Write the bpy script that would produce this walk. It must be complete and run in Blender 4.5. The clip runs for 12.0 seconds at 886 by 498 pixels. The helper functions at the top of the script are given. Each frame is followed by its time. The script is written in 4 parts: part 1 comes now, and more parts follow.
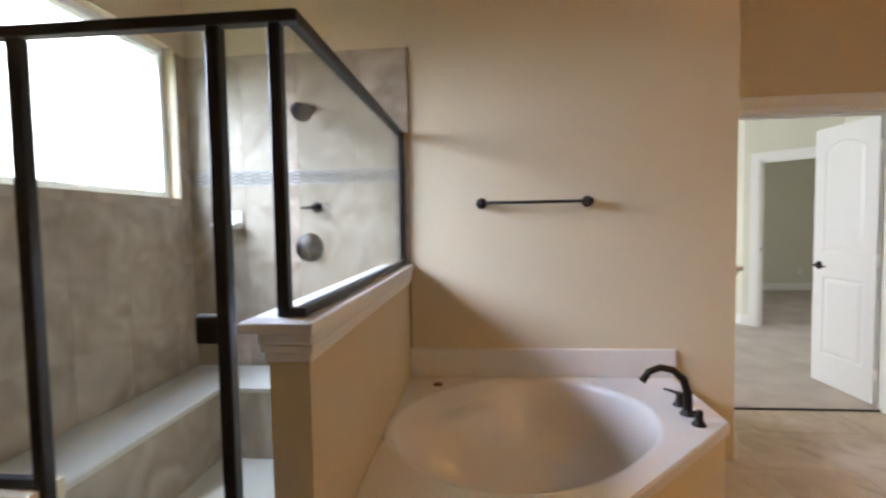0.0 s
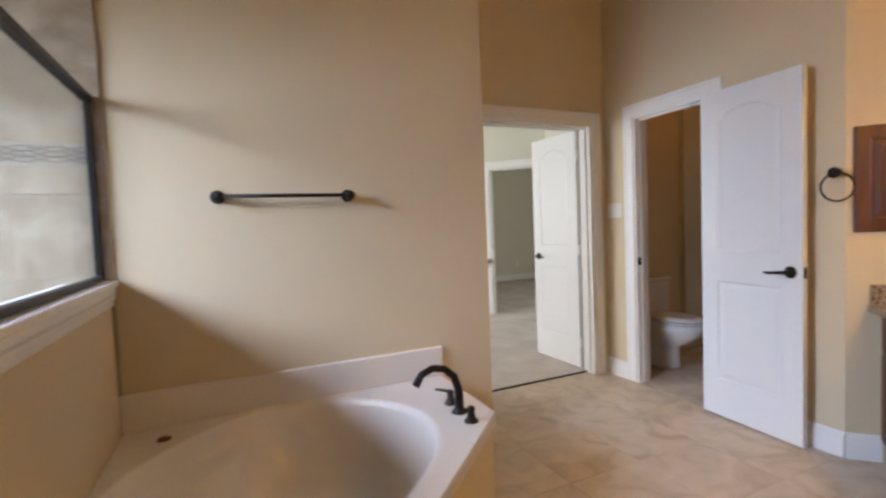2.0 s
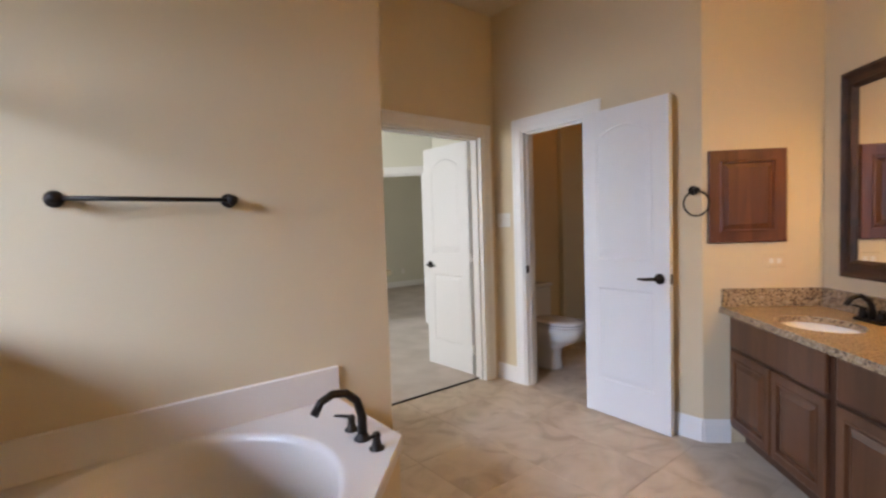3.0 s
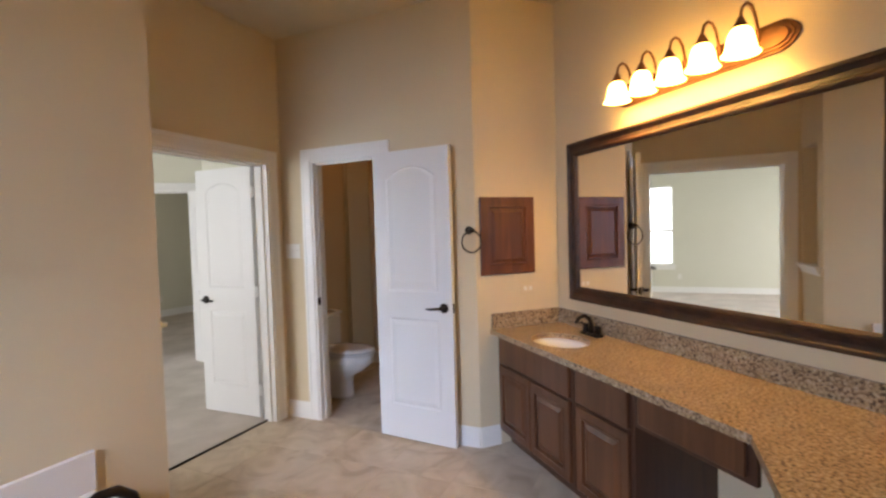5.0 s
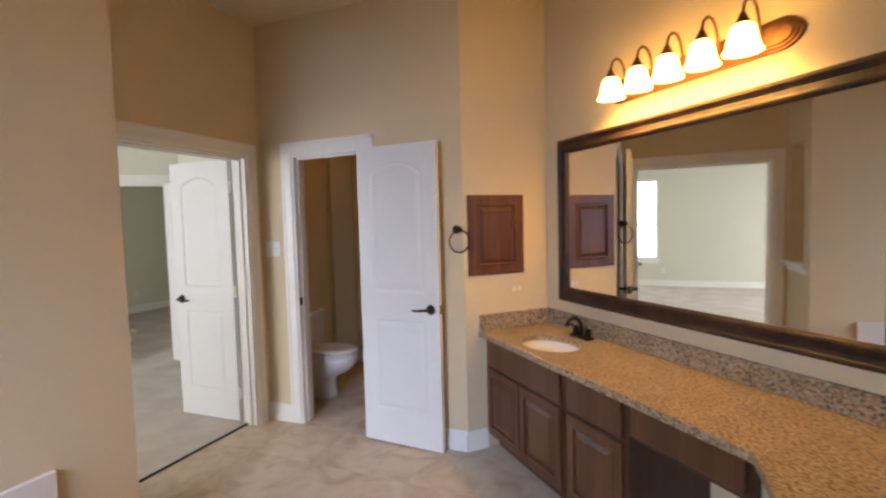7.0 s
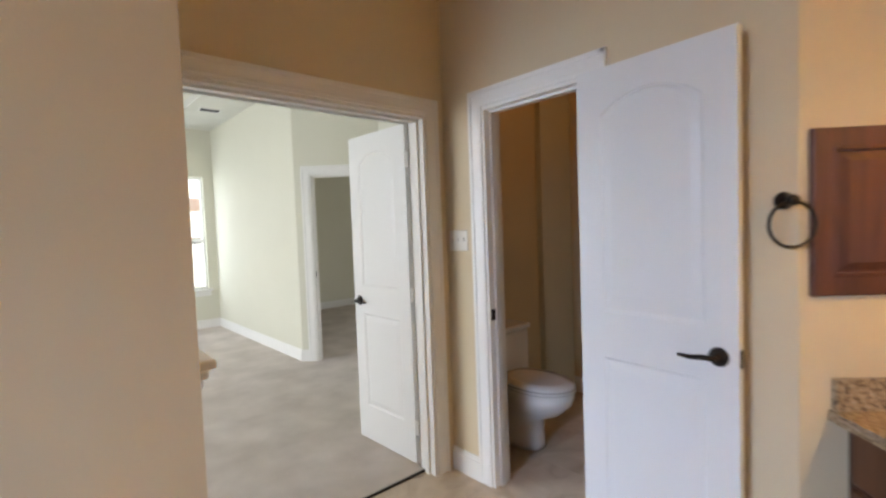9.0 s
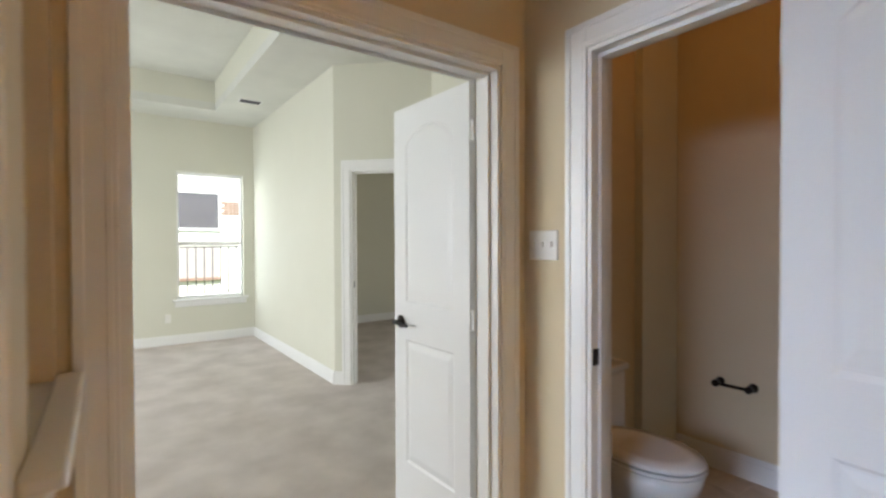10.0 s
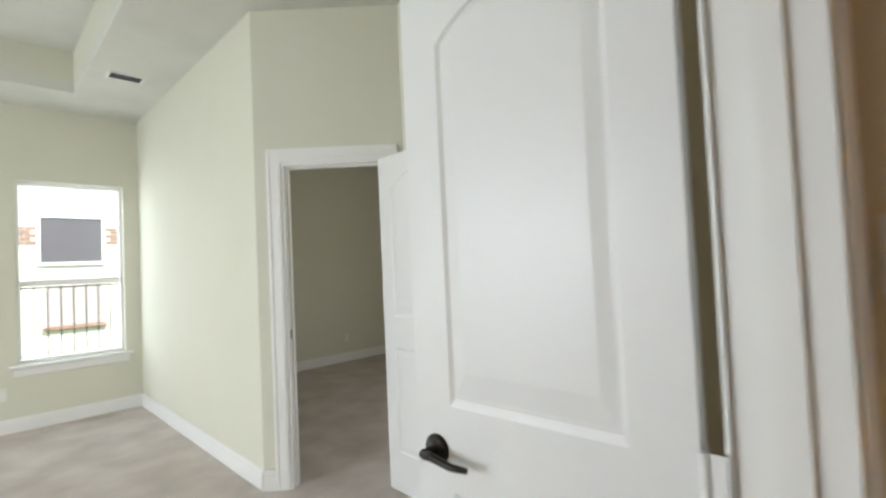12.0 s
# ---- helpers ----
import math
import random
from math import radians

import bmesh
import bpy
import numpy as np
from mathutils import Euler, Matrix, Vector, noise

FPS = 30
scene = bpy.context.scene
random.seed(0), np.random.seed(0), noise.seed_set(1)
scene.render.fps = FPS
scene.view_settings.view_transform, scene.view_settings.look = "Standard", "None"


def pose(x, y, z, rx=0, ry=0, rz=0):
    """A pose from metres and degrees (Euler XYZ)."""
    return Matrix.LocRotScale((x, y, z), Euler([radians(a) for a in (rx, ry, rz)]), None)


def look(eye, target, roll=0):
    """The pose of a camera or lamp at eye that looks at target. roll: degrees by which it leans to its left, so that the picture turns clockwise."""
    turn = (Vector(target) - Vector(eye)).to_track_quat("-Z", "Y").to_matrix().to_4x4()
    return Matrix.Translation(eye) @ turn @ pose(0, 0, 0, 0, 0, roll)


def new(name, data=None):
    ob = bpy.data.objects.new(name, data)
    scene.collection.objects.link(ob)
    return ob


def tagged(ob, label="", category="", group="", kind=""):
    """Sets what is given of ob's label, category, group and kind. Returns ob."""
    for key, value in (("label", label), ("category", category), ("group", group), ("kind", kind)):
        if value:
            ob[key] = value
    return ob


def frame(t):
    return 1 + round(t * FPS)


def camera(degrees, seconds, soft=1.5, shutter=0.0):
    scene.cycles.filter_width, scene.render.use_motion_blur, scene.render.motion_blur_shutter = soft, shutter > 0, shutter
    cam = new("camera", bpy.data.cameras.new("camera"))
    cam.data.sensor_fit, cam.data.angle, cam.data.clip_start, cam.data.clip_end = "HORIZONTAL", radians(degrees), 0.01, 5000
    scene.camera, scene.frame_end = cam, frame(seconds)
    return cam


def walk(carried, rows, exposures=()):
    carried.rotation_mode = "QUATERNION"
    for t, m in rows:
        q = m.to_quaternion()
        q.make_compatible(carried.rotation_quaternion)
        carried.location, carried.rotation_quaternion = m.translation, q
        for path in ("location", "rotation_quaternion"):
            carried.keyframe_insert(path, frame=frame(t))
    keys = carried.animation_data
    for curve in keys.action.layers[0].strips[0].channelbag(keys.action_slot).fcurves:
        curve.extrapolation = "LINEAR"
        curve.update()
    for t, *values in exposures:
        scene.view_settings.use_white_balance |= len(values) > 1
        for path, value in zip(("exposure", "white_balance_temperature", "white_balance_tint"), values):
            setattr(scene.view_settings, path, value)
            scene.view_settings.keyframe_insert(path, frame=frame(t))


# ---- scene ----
cam = camera(87.0, 12.0, soft=2.4, shutter=0.5)
PATH = [
    (0, (1.005, 1.407, 1.34), (0.831, 3.397, 1.235), -1.0),
    (0.5, (1.001, 1.468, 1.328), (1.064, 3.464, 1.212), -1.1),
    (1, (1.014, 1.546, 1.297), (1.312, 3.521, 1.193), -1.7),
    (1.5, (1.031, 1.636, 1.285), (1.595, 3.553, 1.19), -2.2),
    (2, (1.043, 1.738, 1.286), (1.864, 3.559, 1.186), -2.3),
    (2.5, (1.039, 1.828, 1.297), (2.093, 3.525, 1.195), -2.1),
    (3, (1.021, 1.897, 1.311), (2.274, 3.452, 1.217), -1.8),
    (3.5, (0.997, 1.972, 1.347), (2.434, 3.361, 1.258), -1.4),
    (5.5, (0.932, 1.981, 1.48), (2.804, 2.681, 1.399), -1.2),
    (6, (0.934, 1.971, 1.472), (2.819, 2.632, 1.381), -0.5),
    (6.5, (0.952, 1.983, 1.471), (2.834, 2.651, 1.367), -0.6),
    (7, (1.03, 2.035, 1.522), (2.879, 2.791, 1.409), -1.5),
    (7.5, (1.252, 2.093, 1.519), (2.975, 3.103, 1.404), -3.1),
    (9.5, (2.283, 3.015, 1.39), (3.517, 4.587, 1.328), -0.8),
    (10, (2.476, 3.36, 1.364), (3.65, 4.978, 1.336), -0.2),
    (10.5, (2.663, 3.7, 1.363), (3.832, 5.323, 1.36), -1.1),
    (11, (2.802, 4.034, 1.362), (3.997, 5.638, 1.405), -2.5),
    (11.5, (2.876, 4.356, 1.373), (4.181, 5.871, 1.437), -3.1),
    (12, (2.985, 4.665, 1.368), (4.404, 6.072, 1.432), -2.6),
]
walk(cam, [(t, look(eye, target, roll)) for t, eye, target, roll in PATH], [(0.0, 1.58, 6300, 14), (3.5, 1.47, 6450, 16), (7.5, 1.45, 6450, 16), (9.5, 1.5, 6250, 12), (12.0, 1.41, 6250, 11)])

# ---------------------------------------------------------------- light
world = bpy.data.worlds.new("sky")
scene.world = world
world.use_nodes = True
wn = world.node_tree
sky = wn.nodes.new("ShaderNodeTexSky")
sky.sky_type = "NISHITA"
sky.sun_disc = False
sky.sun_elevation = radians(52)
sky.sun_rotation = radians(160)
wn.nodes["Background"].inputs[1].default_value = 0.13
wn.links.new(sky.outputs[0], wn.nodes["Background"].inputs[0])

sun_data = bpy.data.lights.new("sun", "SUN")
sun_data.energy, sun_data.angle, sun_data.color = 4.5, radians(0.6), (1.0, 0.95, 0.86)
sun = new("sun", sun_data)
sun.matrix_world = look((4, -8, 14), (0.5, 1.2, 0))


def window_light(name, at, target, w, h, power, color):
    d = bpy.data.lights.new(name, "AREA")
    d.shape, d.size, d.size_y, d.energy, d.color = "RECTANGLE", w, h, power, color
    ob = new(name, d)
    ob.matrix_world = look(at, target)
    return ob


shower_light = window_light("shower_window_light", (-0.98, 3.27, 2.02), (0.62, 3.40, 0.72), 1.40, 0.62, 25, (0.58, 0.71, 1.0))
shower_light.data.spread = radians(104)
window_light("bedroom_window_light", (3.69, 10.62, 1.47), (3.69, 0.0, 1.30), 0.80, 1.65, 5, (0.85, 0.93, 1.0))
# main bedroom light, from assumed west windows that are never in view
window_light("bedroom_unseen_window_light", (-0.92, 7.7, 1.5), (5.0, 7.7, 1.45), 2.6, 1.7, 43, (0.86, 0.93, 1.0))
# added lamp in an unseen opening, brightens the room beyond the slanted doorway
window_light("hall_fill_light", (8.15, 6.2, 1.5), (5.0, 7.2, 1.2), 1.3, 1.5, 13, (1.0, 0.97, 0.92))

# ---------------------------------------------------------------- materials


def mat(name, color, rough=0.6, metal=0.0, dark=None, scale=6.0, fine=80.0, bump=0.05, amount=0.5, coat=0.0):
    """A painted or stone surface: two colours mixed by broad noise, fine noise in the relief."""
    m = bpy.data.materials.new(name)
    m.use_nodes = True
    nt, b = m.node_tree, m.node_tree.nodes["Principled BSDF"]
    co = nt.nodes.new("ShaderNodeTexCoord")
    n1, n2, mix, bp = (nt.nodes.new("ShaderNode" + k) for k in ("TexNoise", "TexNoise", "Mix", "Bump"))
    n1.inputs["Scale"].default_value, n1.inputs["Detail"].default_value = scale, 6
    n2.inputs["Scale"].default_value, n2.inputs["Detail"].default_value = fine, 3
    mix.data_type = "RGBA"
    dark = dark or tuple(c * 0.9 for c in color)
    mix.inputs[6].default_value = (*dark, 1)
    mix.inputs[7].default_value = (*color, 1)
    ramp = nt.nodes.new("ShaderNodeMapRange")
    ramp.inputs[1].default_value, ramp.inputs[2].default_value = 0.5 - amount / 2, 0.5 + amount / 2
    for n in (n1, n2):
        nt.links.new(co.outputs["Object"], n.inputs["Vector"])
    nt.links.new(n1.outputs[0], ramp.inputs[0])
    nt.links.new(ramp.outputs[0], mix.inputs[0])
    nt.links.new(mix.outputs[2], b.inputs["Base Color"])
    bp.inputs["Strength"].default_value, bp.inputs["Distance"].default_value = bump, 0.01
    nt.links.new(n2.outputs[0], bp.inputs["Height"])
    nt.links.new(bp.outputs[0], b.inputs["Normal"])
    b.inputs["Roughness"].default_value, b.inputs["Metallic"].default_value = rough, metal
    b.inputs["Coat Weight"].default_value = coat
    return m


def wood(name, color, dark, rough=0.35, along=(1, 1, 0.08), scale=14.0):
    m = bpy.data.materials.new(name)
    m.use_nodes = True
    nt, b = m.node_tree, m.node_tree.nodes["Principled BSDF"]
    co, mp, n1, n2, mix, bp = (nt.nodes.new("ShaderNode" + k) for k in ("TexCoord", "Mapping", "TexNoise", "TexNoise", "Mix", "Bump"))
    mp.inputs["Scale"].default_value = along
    nt.links.new(co.outputs["Object"], mp.inputs[0])
    n1.inputs["Scale"].default_value, n1.inputs["Detail"].default_value, n1.inputs["Distortion"].default_value = scale, 8, 0.8
    n2.inputs["Scale"].default_value, n2.inputs["Detail"].default_value = scale * 6, 4
    for n in (n1, n2):
        nt.links.new(mp.outputs[0], n.inputs["Vector"])
    mix.data_type = "RGBA"
    mix.inputs[6].default_value, mix.inputs[7].default_value = (*dark, 1), (*color, 1)
    ramp = nt.nodes.new("ShaderNodeMapRange")
    ramp.inputs[1].default_value, ramp.inputs[2].default_value = 0.32, 0.66
    nt.links.new(n1.outputs[0], ramp.inputs[0])
    nt.links.new(ramp.outputs[0], mix.inputs[0])
    nt.links.new(mix.outputs[2], b.inputs["Base Color"])
    bp.inputs["Strength"].default_value, bp.inputs["Distance"].default_value = 0.12, 0.005
    nt.links.new(n2.outputs[0], bp.inputs["Height"])
    nt.links.new(bp.outputs[0], b.inputs["Normal"])
    b.inputs["Roughness"].default_value = rough
    return m


def stone_tile(name, light, mid, dark, rough=0.45):
    """Mottled travertine-look tile, each piece shifted by its own random number."""
    m = bpy.data.materials.new(name)
    m.use_nodes = True
    nt, b = m.node_tree, m.node_tree.nodes["Principled BSDF"]
    co, info, add, n1, n2, bp = (nt.nodes.new("ShaderNode" + k) for k in ("TexCoord", "ObjectInfo", "VectorMath", "TexNoise", "TexNoise", "Bump"))
    mul = nt.nodes.new("ShaderNodeMath")
    mul.operation, mul.inputs[1].default_value = "MULTIPLY", 37.0
    nt.links.new(info.outputs["Random"], mul.inputs[0])
    nt.links.new(co.outputs["Object"], add.inputs[0])
    nt.links.new(mul.outputs[0], add.inputs[1])
    n1.inputs["Scale"].default_value, n1.inputs["Detail"].default_value, n1.inputs["Distortion"].default_value = 4.5, 7, 1.2
    n2.inputs["Scale"].default_value, n2.inputs["Detail"].default_value = 55, 4
    for n in (n1, n2):
        nt.links.new(add.outputs[0], n.inputs["Vector"])
    r = nt.nodes.new("ShaderNodeValToRGB")
    r.color_ramp.elements[0].position, r.color_ramp.elements[0].color = 0.30, (*dark, 1)
    r.color_ramp.elements[1].position, r.color_ramp.elements[1].color = 0.70, (*light, 1)
    e = r.color_ramp.elements.new(0.5)
    e.color = (*mid, 1)
    nt.links.new(n1.outputs[0], r.inputs[0])
    nt.links.new(r.outputs[0], b.inputs["Base Color"])
    bp.inputs["Strength"].default_value, bp.inputs["Distance"].default_value = 0.08, 0.004
    nt.links.new(n2.outputs[0], bp.inputs["Height"])
    nt.links.new(bp.outputs[0], b.inputs["Normal"])
    b.inputs["Roughness"].default_value = rough
    return m


def granite(name):
    """Fine gold and grey grains with dark flecks."""
    m = bpy.data.materials.new(name)
    m.use_nodes = True
    nt, b = m.node_tree, m.node_tree.nodes["Principled BSDF"]
    co, n1, n2, n3 = (nt.nodes.new("ShaderNode" + k) for k in ("TexCoord", "TexNoise", "TexNoise", "TexNoise"))
    for n, s, d in ((n1, 80, 8), (n2, 85, 6), (n3, 9, 4)):
        n.inputs["Scale"].default_value, n.inputs["Detail"].default_value = s, d
        nt.links.new(co.outputs["Object"], n.inputs["Vector"])

    def ramp(stops, src):
        r = nt.nodes.new("ShaderNodeValToRGB")
        r.color_ramp.elements[0].position, r.color_ramp.elements[0].color = stops[0][0], (*stops[0][1], 1)
        r.color_ramp.elements[1].position, r.color_ramp.elements[1].color = stops[-1][0], (*stops[-1][1], 1)
        for p, c in stops[1:-1]:
            r.color_ramp.elements.new(p).color = (*c, 1)
        nt.links.new(src.outputs[0], r.inputs[0])
        return r
    ra = ramp([(0.36, (0.07, 0.045, 0.03)), (0.44, (0.30, 0.215, 0.125)), (0.53, (0.42, 0.315, 0.19)), (0.64, (0.52, 0.44, 0.33))], n1)
    rb = ramp([(0.33, (0.16, 0.12, 0.09)), (0.42, (1, 1, 1)), (0.7, (1, 1, 1))], n2)
    rc = ramp([(0.35, (0.82, 0.80, 0.78)), (0.65, (1, 1, 1))], n3)
    src = ra.outputs[0]
    for other in (rb, rc):
        mx = nt.nodes.new("ShaderNodeMix")
        mx.data_type, mx.blend_type = "RGBA", "MULTIPLY"
        mx.inputs[0].default_value = 1.0
        nt.links.new(src, mx.inputs[6])
        nt.links.new(other.outputs[0], mx.inputs[7])
        src = mx.outputs[2]
    nt.links.new(src, b.inputs["Base Color"])
    b.inputs["Roughness"].default_value = 0.3
    return m


def clear_glass(name, tint=(0.96, 0.985, 0.975)):
    """Thin pane: mostly clear, mirror-like at a slant."""
    m = bpy.data.materials.new(name)
    m.use_nodes = True
    nt = m.node_tree
    nt.nodes.remove(nt.nodes["Principled BSDF"])
    tr, gl, mix, fr, pw, ma = (nt.nodes.new("ShaderNode" + k) for k in ("BsdfTransparent", "BsdfGlossy", "MixShader", "LayerWeight", "Math", "Math"))
    tr.inputs[0].default_value = (*tint, 1)
    gl.inputs["Roughness"].default_value = 0.02
    fr.inputs[0].default_value = 0.5
    pw.operation, pw.inputs[1].default_value = "POWER", 4.0
    ma.operation, ma.inputs[1].default_value, ma.inputs[2].default_value = "MULTIPLY_ADD", 0.55, 0.035
    nt.links.new(fr.outputs["Facing"], pw.inputs[0])
    nt.links.new(pw.outputs[0], ma.inputs[0])
    nt.links.new(ma.outputs[0], mix.inputs[0])
    nt.links.new(tr.outputs[0], mix.inputs[1])
    nt.links.new(gl.outputs[0], mix.inputs[2])
    nt.links.new(mix.outputs[0], nt.nodes["Material Output"].inputs[0])
    return m


def glowing(name, color, strength):
    m = mat(name, (0.9, 0.88, 0.82), 0.3)
    b = m.node_tree.nodes["Principled BSDF"]
    b.inputs["Emission Color"].default_value = (*color, 1)
    b.inputs["Emission Strength"].default_value = strength
    return m


WALL = mat("bathroom_wall_paint", (0.65, 0.545, 0.365), 0.75, dark=(0.625, 0.52, 0.345), scale=2, fine=180, bump=0.10)
BEDWALL = mat("bedroom_wall_paint", (0.645, 0.63, 0.525), 0.8, dark=(0.625, 0.61, 0.505), scale=2, fine=180, bump=0.10)
CEIL = mat("ceiling_paint", (0.66, 0.655, 0.59), 0.9, scale=3, fine=120, bump=0.15)
BATHCEIL = mat("bathroom_ceiling_paint", (0.64, 0.57, 0.42), 0.9, scale=3, fine=120, bump=0.15)
TRIM = mat("white_trim_paint", (0.80, 0.79, 0.76), 0.35, dark=(0.77, 0.76, 0.73), scale=3, fine=60, bump=0.03)
DOORPAINT = mat("white_door_paint", (0.76, 0.755, 0.74), 0.38, dark=(0.74, 0.735, 0.72), scale=2, fine=90, bump=0.05)
BRONZE = mat("oil_rubbed_bronze", (0.030, 0.024, 0.020), 0.38, 0.7, dark=(0.015, 0.012, 0.010), scale=30, bump=0.05)
FRAMEMETAL = mat("dark_bronze_aluminium", (0.022, 0.018, 0.016), 0.45, 0.5, scale=20, bump=0.03)
COPPER = mat("antique_copper_bronze", (0.20, 0.085, 0.035), 0.40, 0.6, dark=(0.08, 0.035, 0.018), scale=12, bump=0.05)
ACRYLIC = mat("white_acrylic", (0.75, 0.70, 0.64), 0.28, scale=2, fine=30, bump=0.01, coat=0.3)
PORCELAIN = mat("white_porcelain", (0.82, 0.81, 0.78), 0.12, scale=2, fine=20, bump=0.005, coat=0.4)
PLASTIC = mat("ivory_plastic", (0.76, 0.74, 0.68), 0.4, scale=3, bump=0.02)
BENCHTOP = mat("cultured_marble", (0.58, 0.54, 0.45), 0.3, dark=(0.52, 0.48, 0.39), scale=4, bump=0.02)
CABINET = wood("stained_maple", (0.145, 0.060, 0.027), (0.072, 0.028, 0.013), 0.3)
# the same stain darkened, with the shade of the gaps put into its colour
CABINET_GAPSHADE = wood("stained_maple_gap_shade", (0.080, 0.034, 0.018), (0.045, 0.019, 0.011))
CABINET_RED = wood("red_stained_maple", (0.135, 0.042, 0.017), (0.060, 0.019, 0.010), 0.5)
MIRRORFRAME = wood("distressed_dark_wood", (0.055, 0.022, 0.012), (0.012, 0.008, 0.006), 0.58, (1, 1, 1), 9)
GRANITE = granite("speckled_granite")
SHOWERTILE = stone_tile("shower_stone_tile", (0.44, 0.365, 0.27), (0.34, 0.275, 0.195), (0.25, 0.195, 0.13))
FLOORTILE = stone_tile("floor_stone_tile", (0.62, 0.53, 0.42), (0.55, 0.46, 0.35), (0.43, 0.345, 0.25), 0.5)
GROUT = mat("grout", (0.53, 0.44, 0.335), 0.9, scale=20, bump=0.2)
SHOWERGROUT = mat("shower_grout", (0.36, 0.295, 0.215), 0.9, scale=20, bump=0.2)
MOSAIC = mat("metallic_mosaic", (0.44, 0.40, 0.34), 0.35, 0.0, dark=(0.28, 0.25, 0.21), scale=60, bump=0.2)
STRAND = mat("dark_mosaic_strand", (0.20, 0.17, 0.14), 0.4, scale=60, bump=0.1)
CARPET = mat("cut_pile_carpet", (0.72, 0.645, 0.58), 0.95, dark=(0.58, 0.51, 0.45), scale=3.2, fine=420, bump=0.9, amount=0.35)
GLASS = clear_glass("clear_glass")
MIRROR = mat("mirror_silver", (0.90, 0.90, 0.88), 0.015, 1.0, scale=1, bump=0.0)
SHADEGLASS = glowing("lit_opal_glass", (1.0, 0.54, 0.105), 6.8)
# dim warm glow of the added, unseen water closet lamp
CLOSETFILL = glowing("closet_fill_glow", (1.0, 0.45, 0.12), 3.6)
SKYGLOW = glowing("bright_hazy_sky", (0.97, 0.98, 1.0), 2.2)
BRICK = mat("red_brick", (0.34, 0.22, 0.17), 0.9, dark=(0.24, 0.15, 0.11), scale=14, bump=0.4)
STUCCO = mat("pale_render", (0.78, 0.74, 0.66), 0.9, scale=3, bump=0.3)
SCREEN = mat("window_screen", (0.10, 0.09, 0.10), 0.6, scale=4, bump=0.05)
SHADEPANEL = mat("grey_solar_screen", (0.42, 0.37, 0.36), 0.7, scale=4, bump=0.05)
IRON = mat("black_iron", (0.07, 0.062, 0.058), 0.5, 0.4, scale=20)
GRASS = mat("lawn", (0.09, 0.14, 0.04), 0.95, dark=(0.05, 0.09, 0.025), scale=3, fine=90, bump=0.8)
FANBLADE = wood("weathered_fan_blade", (0.30, 0.26, 0.20), (0.20, 0.17, 0.13))
ROOFING = mat("roof_shingle", (0.16, 0.14, 0.13), 0.9, scale=20, bump=0.4)
VENTSHADE = mat("vent_shade_sheet", (0.03, 0.03, 0.03), 0.9)

# ---------------------------------------------------------------- mesh helpers


def merge(bm, t):
    me = bpy.data.meshes.new("tmp")
    t.to_mesh(me)
    t.free()
    if bm is None:
        bm = bmesh.new()
    bm.from_mesh(me)
    bpy.data.meshes.remove(me)
    return bm


def box(x0, y0, z0, x1, y1, z1, bevel=0.0, bm=None, seg=1):
    t = bmesh.new()
    bmesh.ops.create_cube(t, size=1)
    for v in t.verts:
        v.co = Vector((x0 + (v.co.x + 0.5) * (x1 - x0), y0 + (v.co.y + 0.5) * (y1 - y0), z0 + (v.co.z + 0.5) * (z1 - z0)))
    if bevel:
        bmesh.ops.bevel(t, geom=t.edges[:], offset=bevel, segments=seg, affect="EDGES", profile=0.5)
    bmesh.ops.recalc_face_normals(t, faces=t.faces[:])
    return merge(bm, t)


def prism(poly, z0, z1, bevel=0.0, bm=None, m=None, seg=1):
    """A flat polygon in x and y, raised from z0 to z1, then moved by m."""
    t = bmesh.new()
    lo = [t.verts.new((x, y, z0)) for x, y in poly]
    hi = [t.verts.new((x, y, z1)) for x, y in poly]
    t.faces.new(list(reversed(lo)))
    top = t.faces.new(hi)
    n = len(poly)
    for i in range(n):
        t.faces.new((lo[i], lo[(i + 1) % n], hi[(i + 1) % n], hi[i]))
    if bevel:
        bmesh.ops.bevel(t, geom=top.edges[:], offset=bevel, segments=seg, affect="EDGES", profile=0.5)
    bmesh.ops.recalc_face_normals(t, faces=t.faces[:])
    if m is not None:
        bmesh.ops.transform(t, matrix=m, verts=t.verts[:])
    return merge(bm, t)


def tube(points, radius, bm=None, seg=10):
    """A round bar swept along points; radius one number or one per point."""
    t = bmesh.new()
    pts = [Vector(p) for p in points]
    rad = radius if isinstance(radius, (list, tuple)) else [radius] * len(pts)
    rings = []
    side = None
    for i, p in enumerate(pts):
        d = (pts[min(i + 1, len(pts) - 1)] - pts[max(i - 1, 0)]).normalized()
        if side is None:
            side = d.orthogonal().normalized()
        else:
            side = (side - d * side.dot(d)).normalized()
        up = d.cross(side)
        rings.append([t.verts.new(p + rad[i] * (math.cos(a) * side + math.sin(a) * up)) for a in [2 * math.pi * k / seg for k in range(seg)]])
    for a, b in zip(rings, rings[1:]):
        for k in range(seg):
            f = t.faces.new((a[k], a[(k + 1) % seg], b[(k + 1) % seg], b[k]))
            f.smooth = True
    t.faces.new(list(reversed(rings[0])))
    t.faces.new(rings[-1])
    bmesh.ops.recalc_face_normals(t, faces=t.faces[:])
    return merge(bm, t)


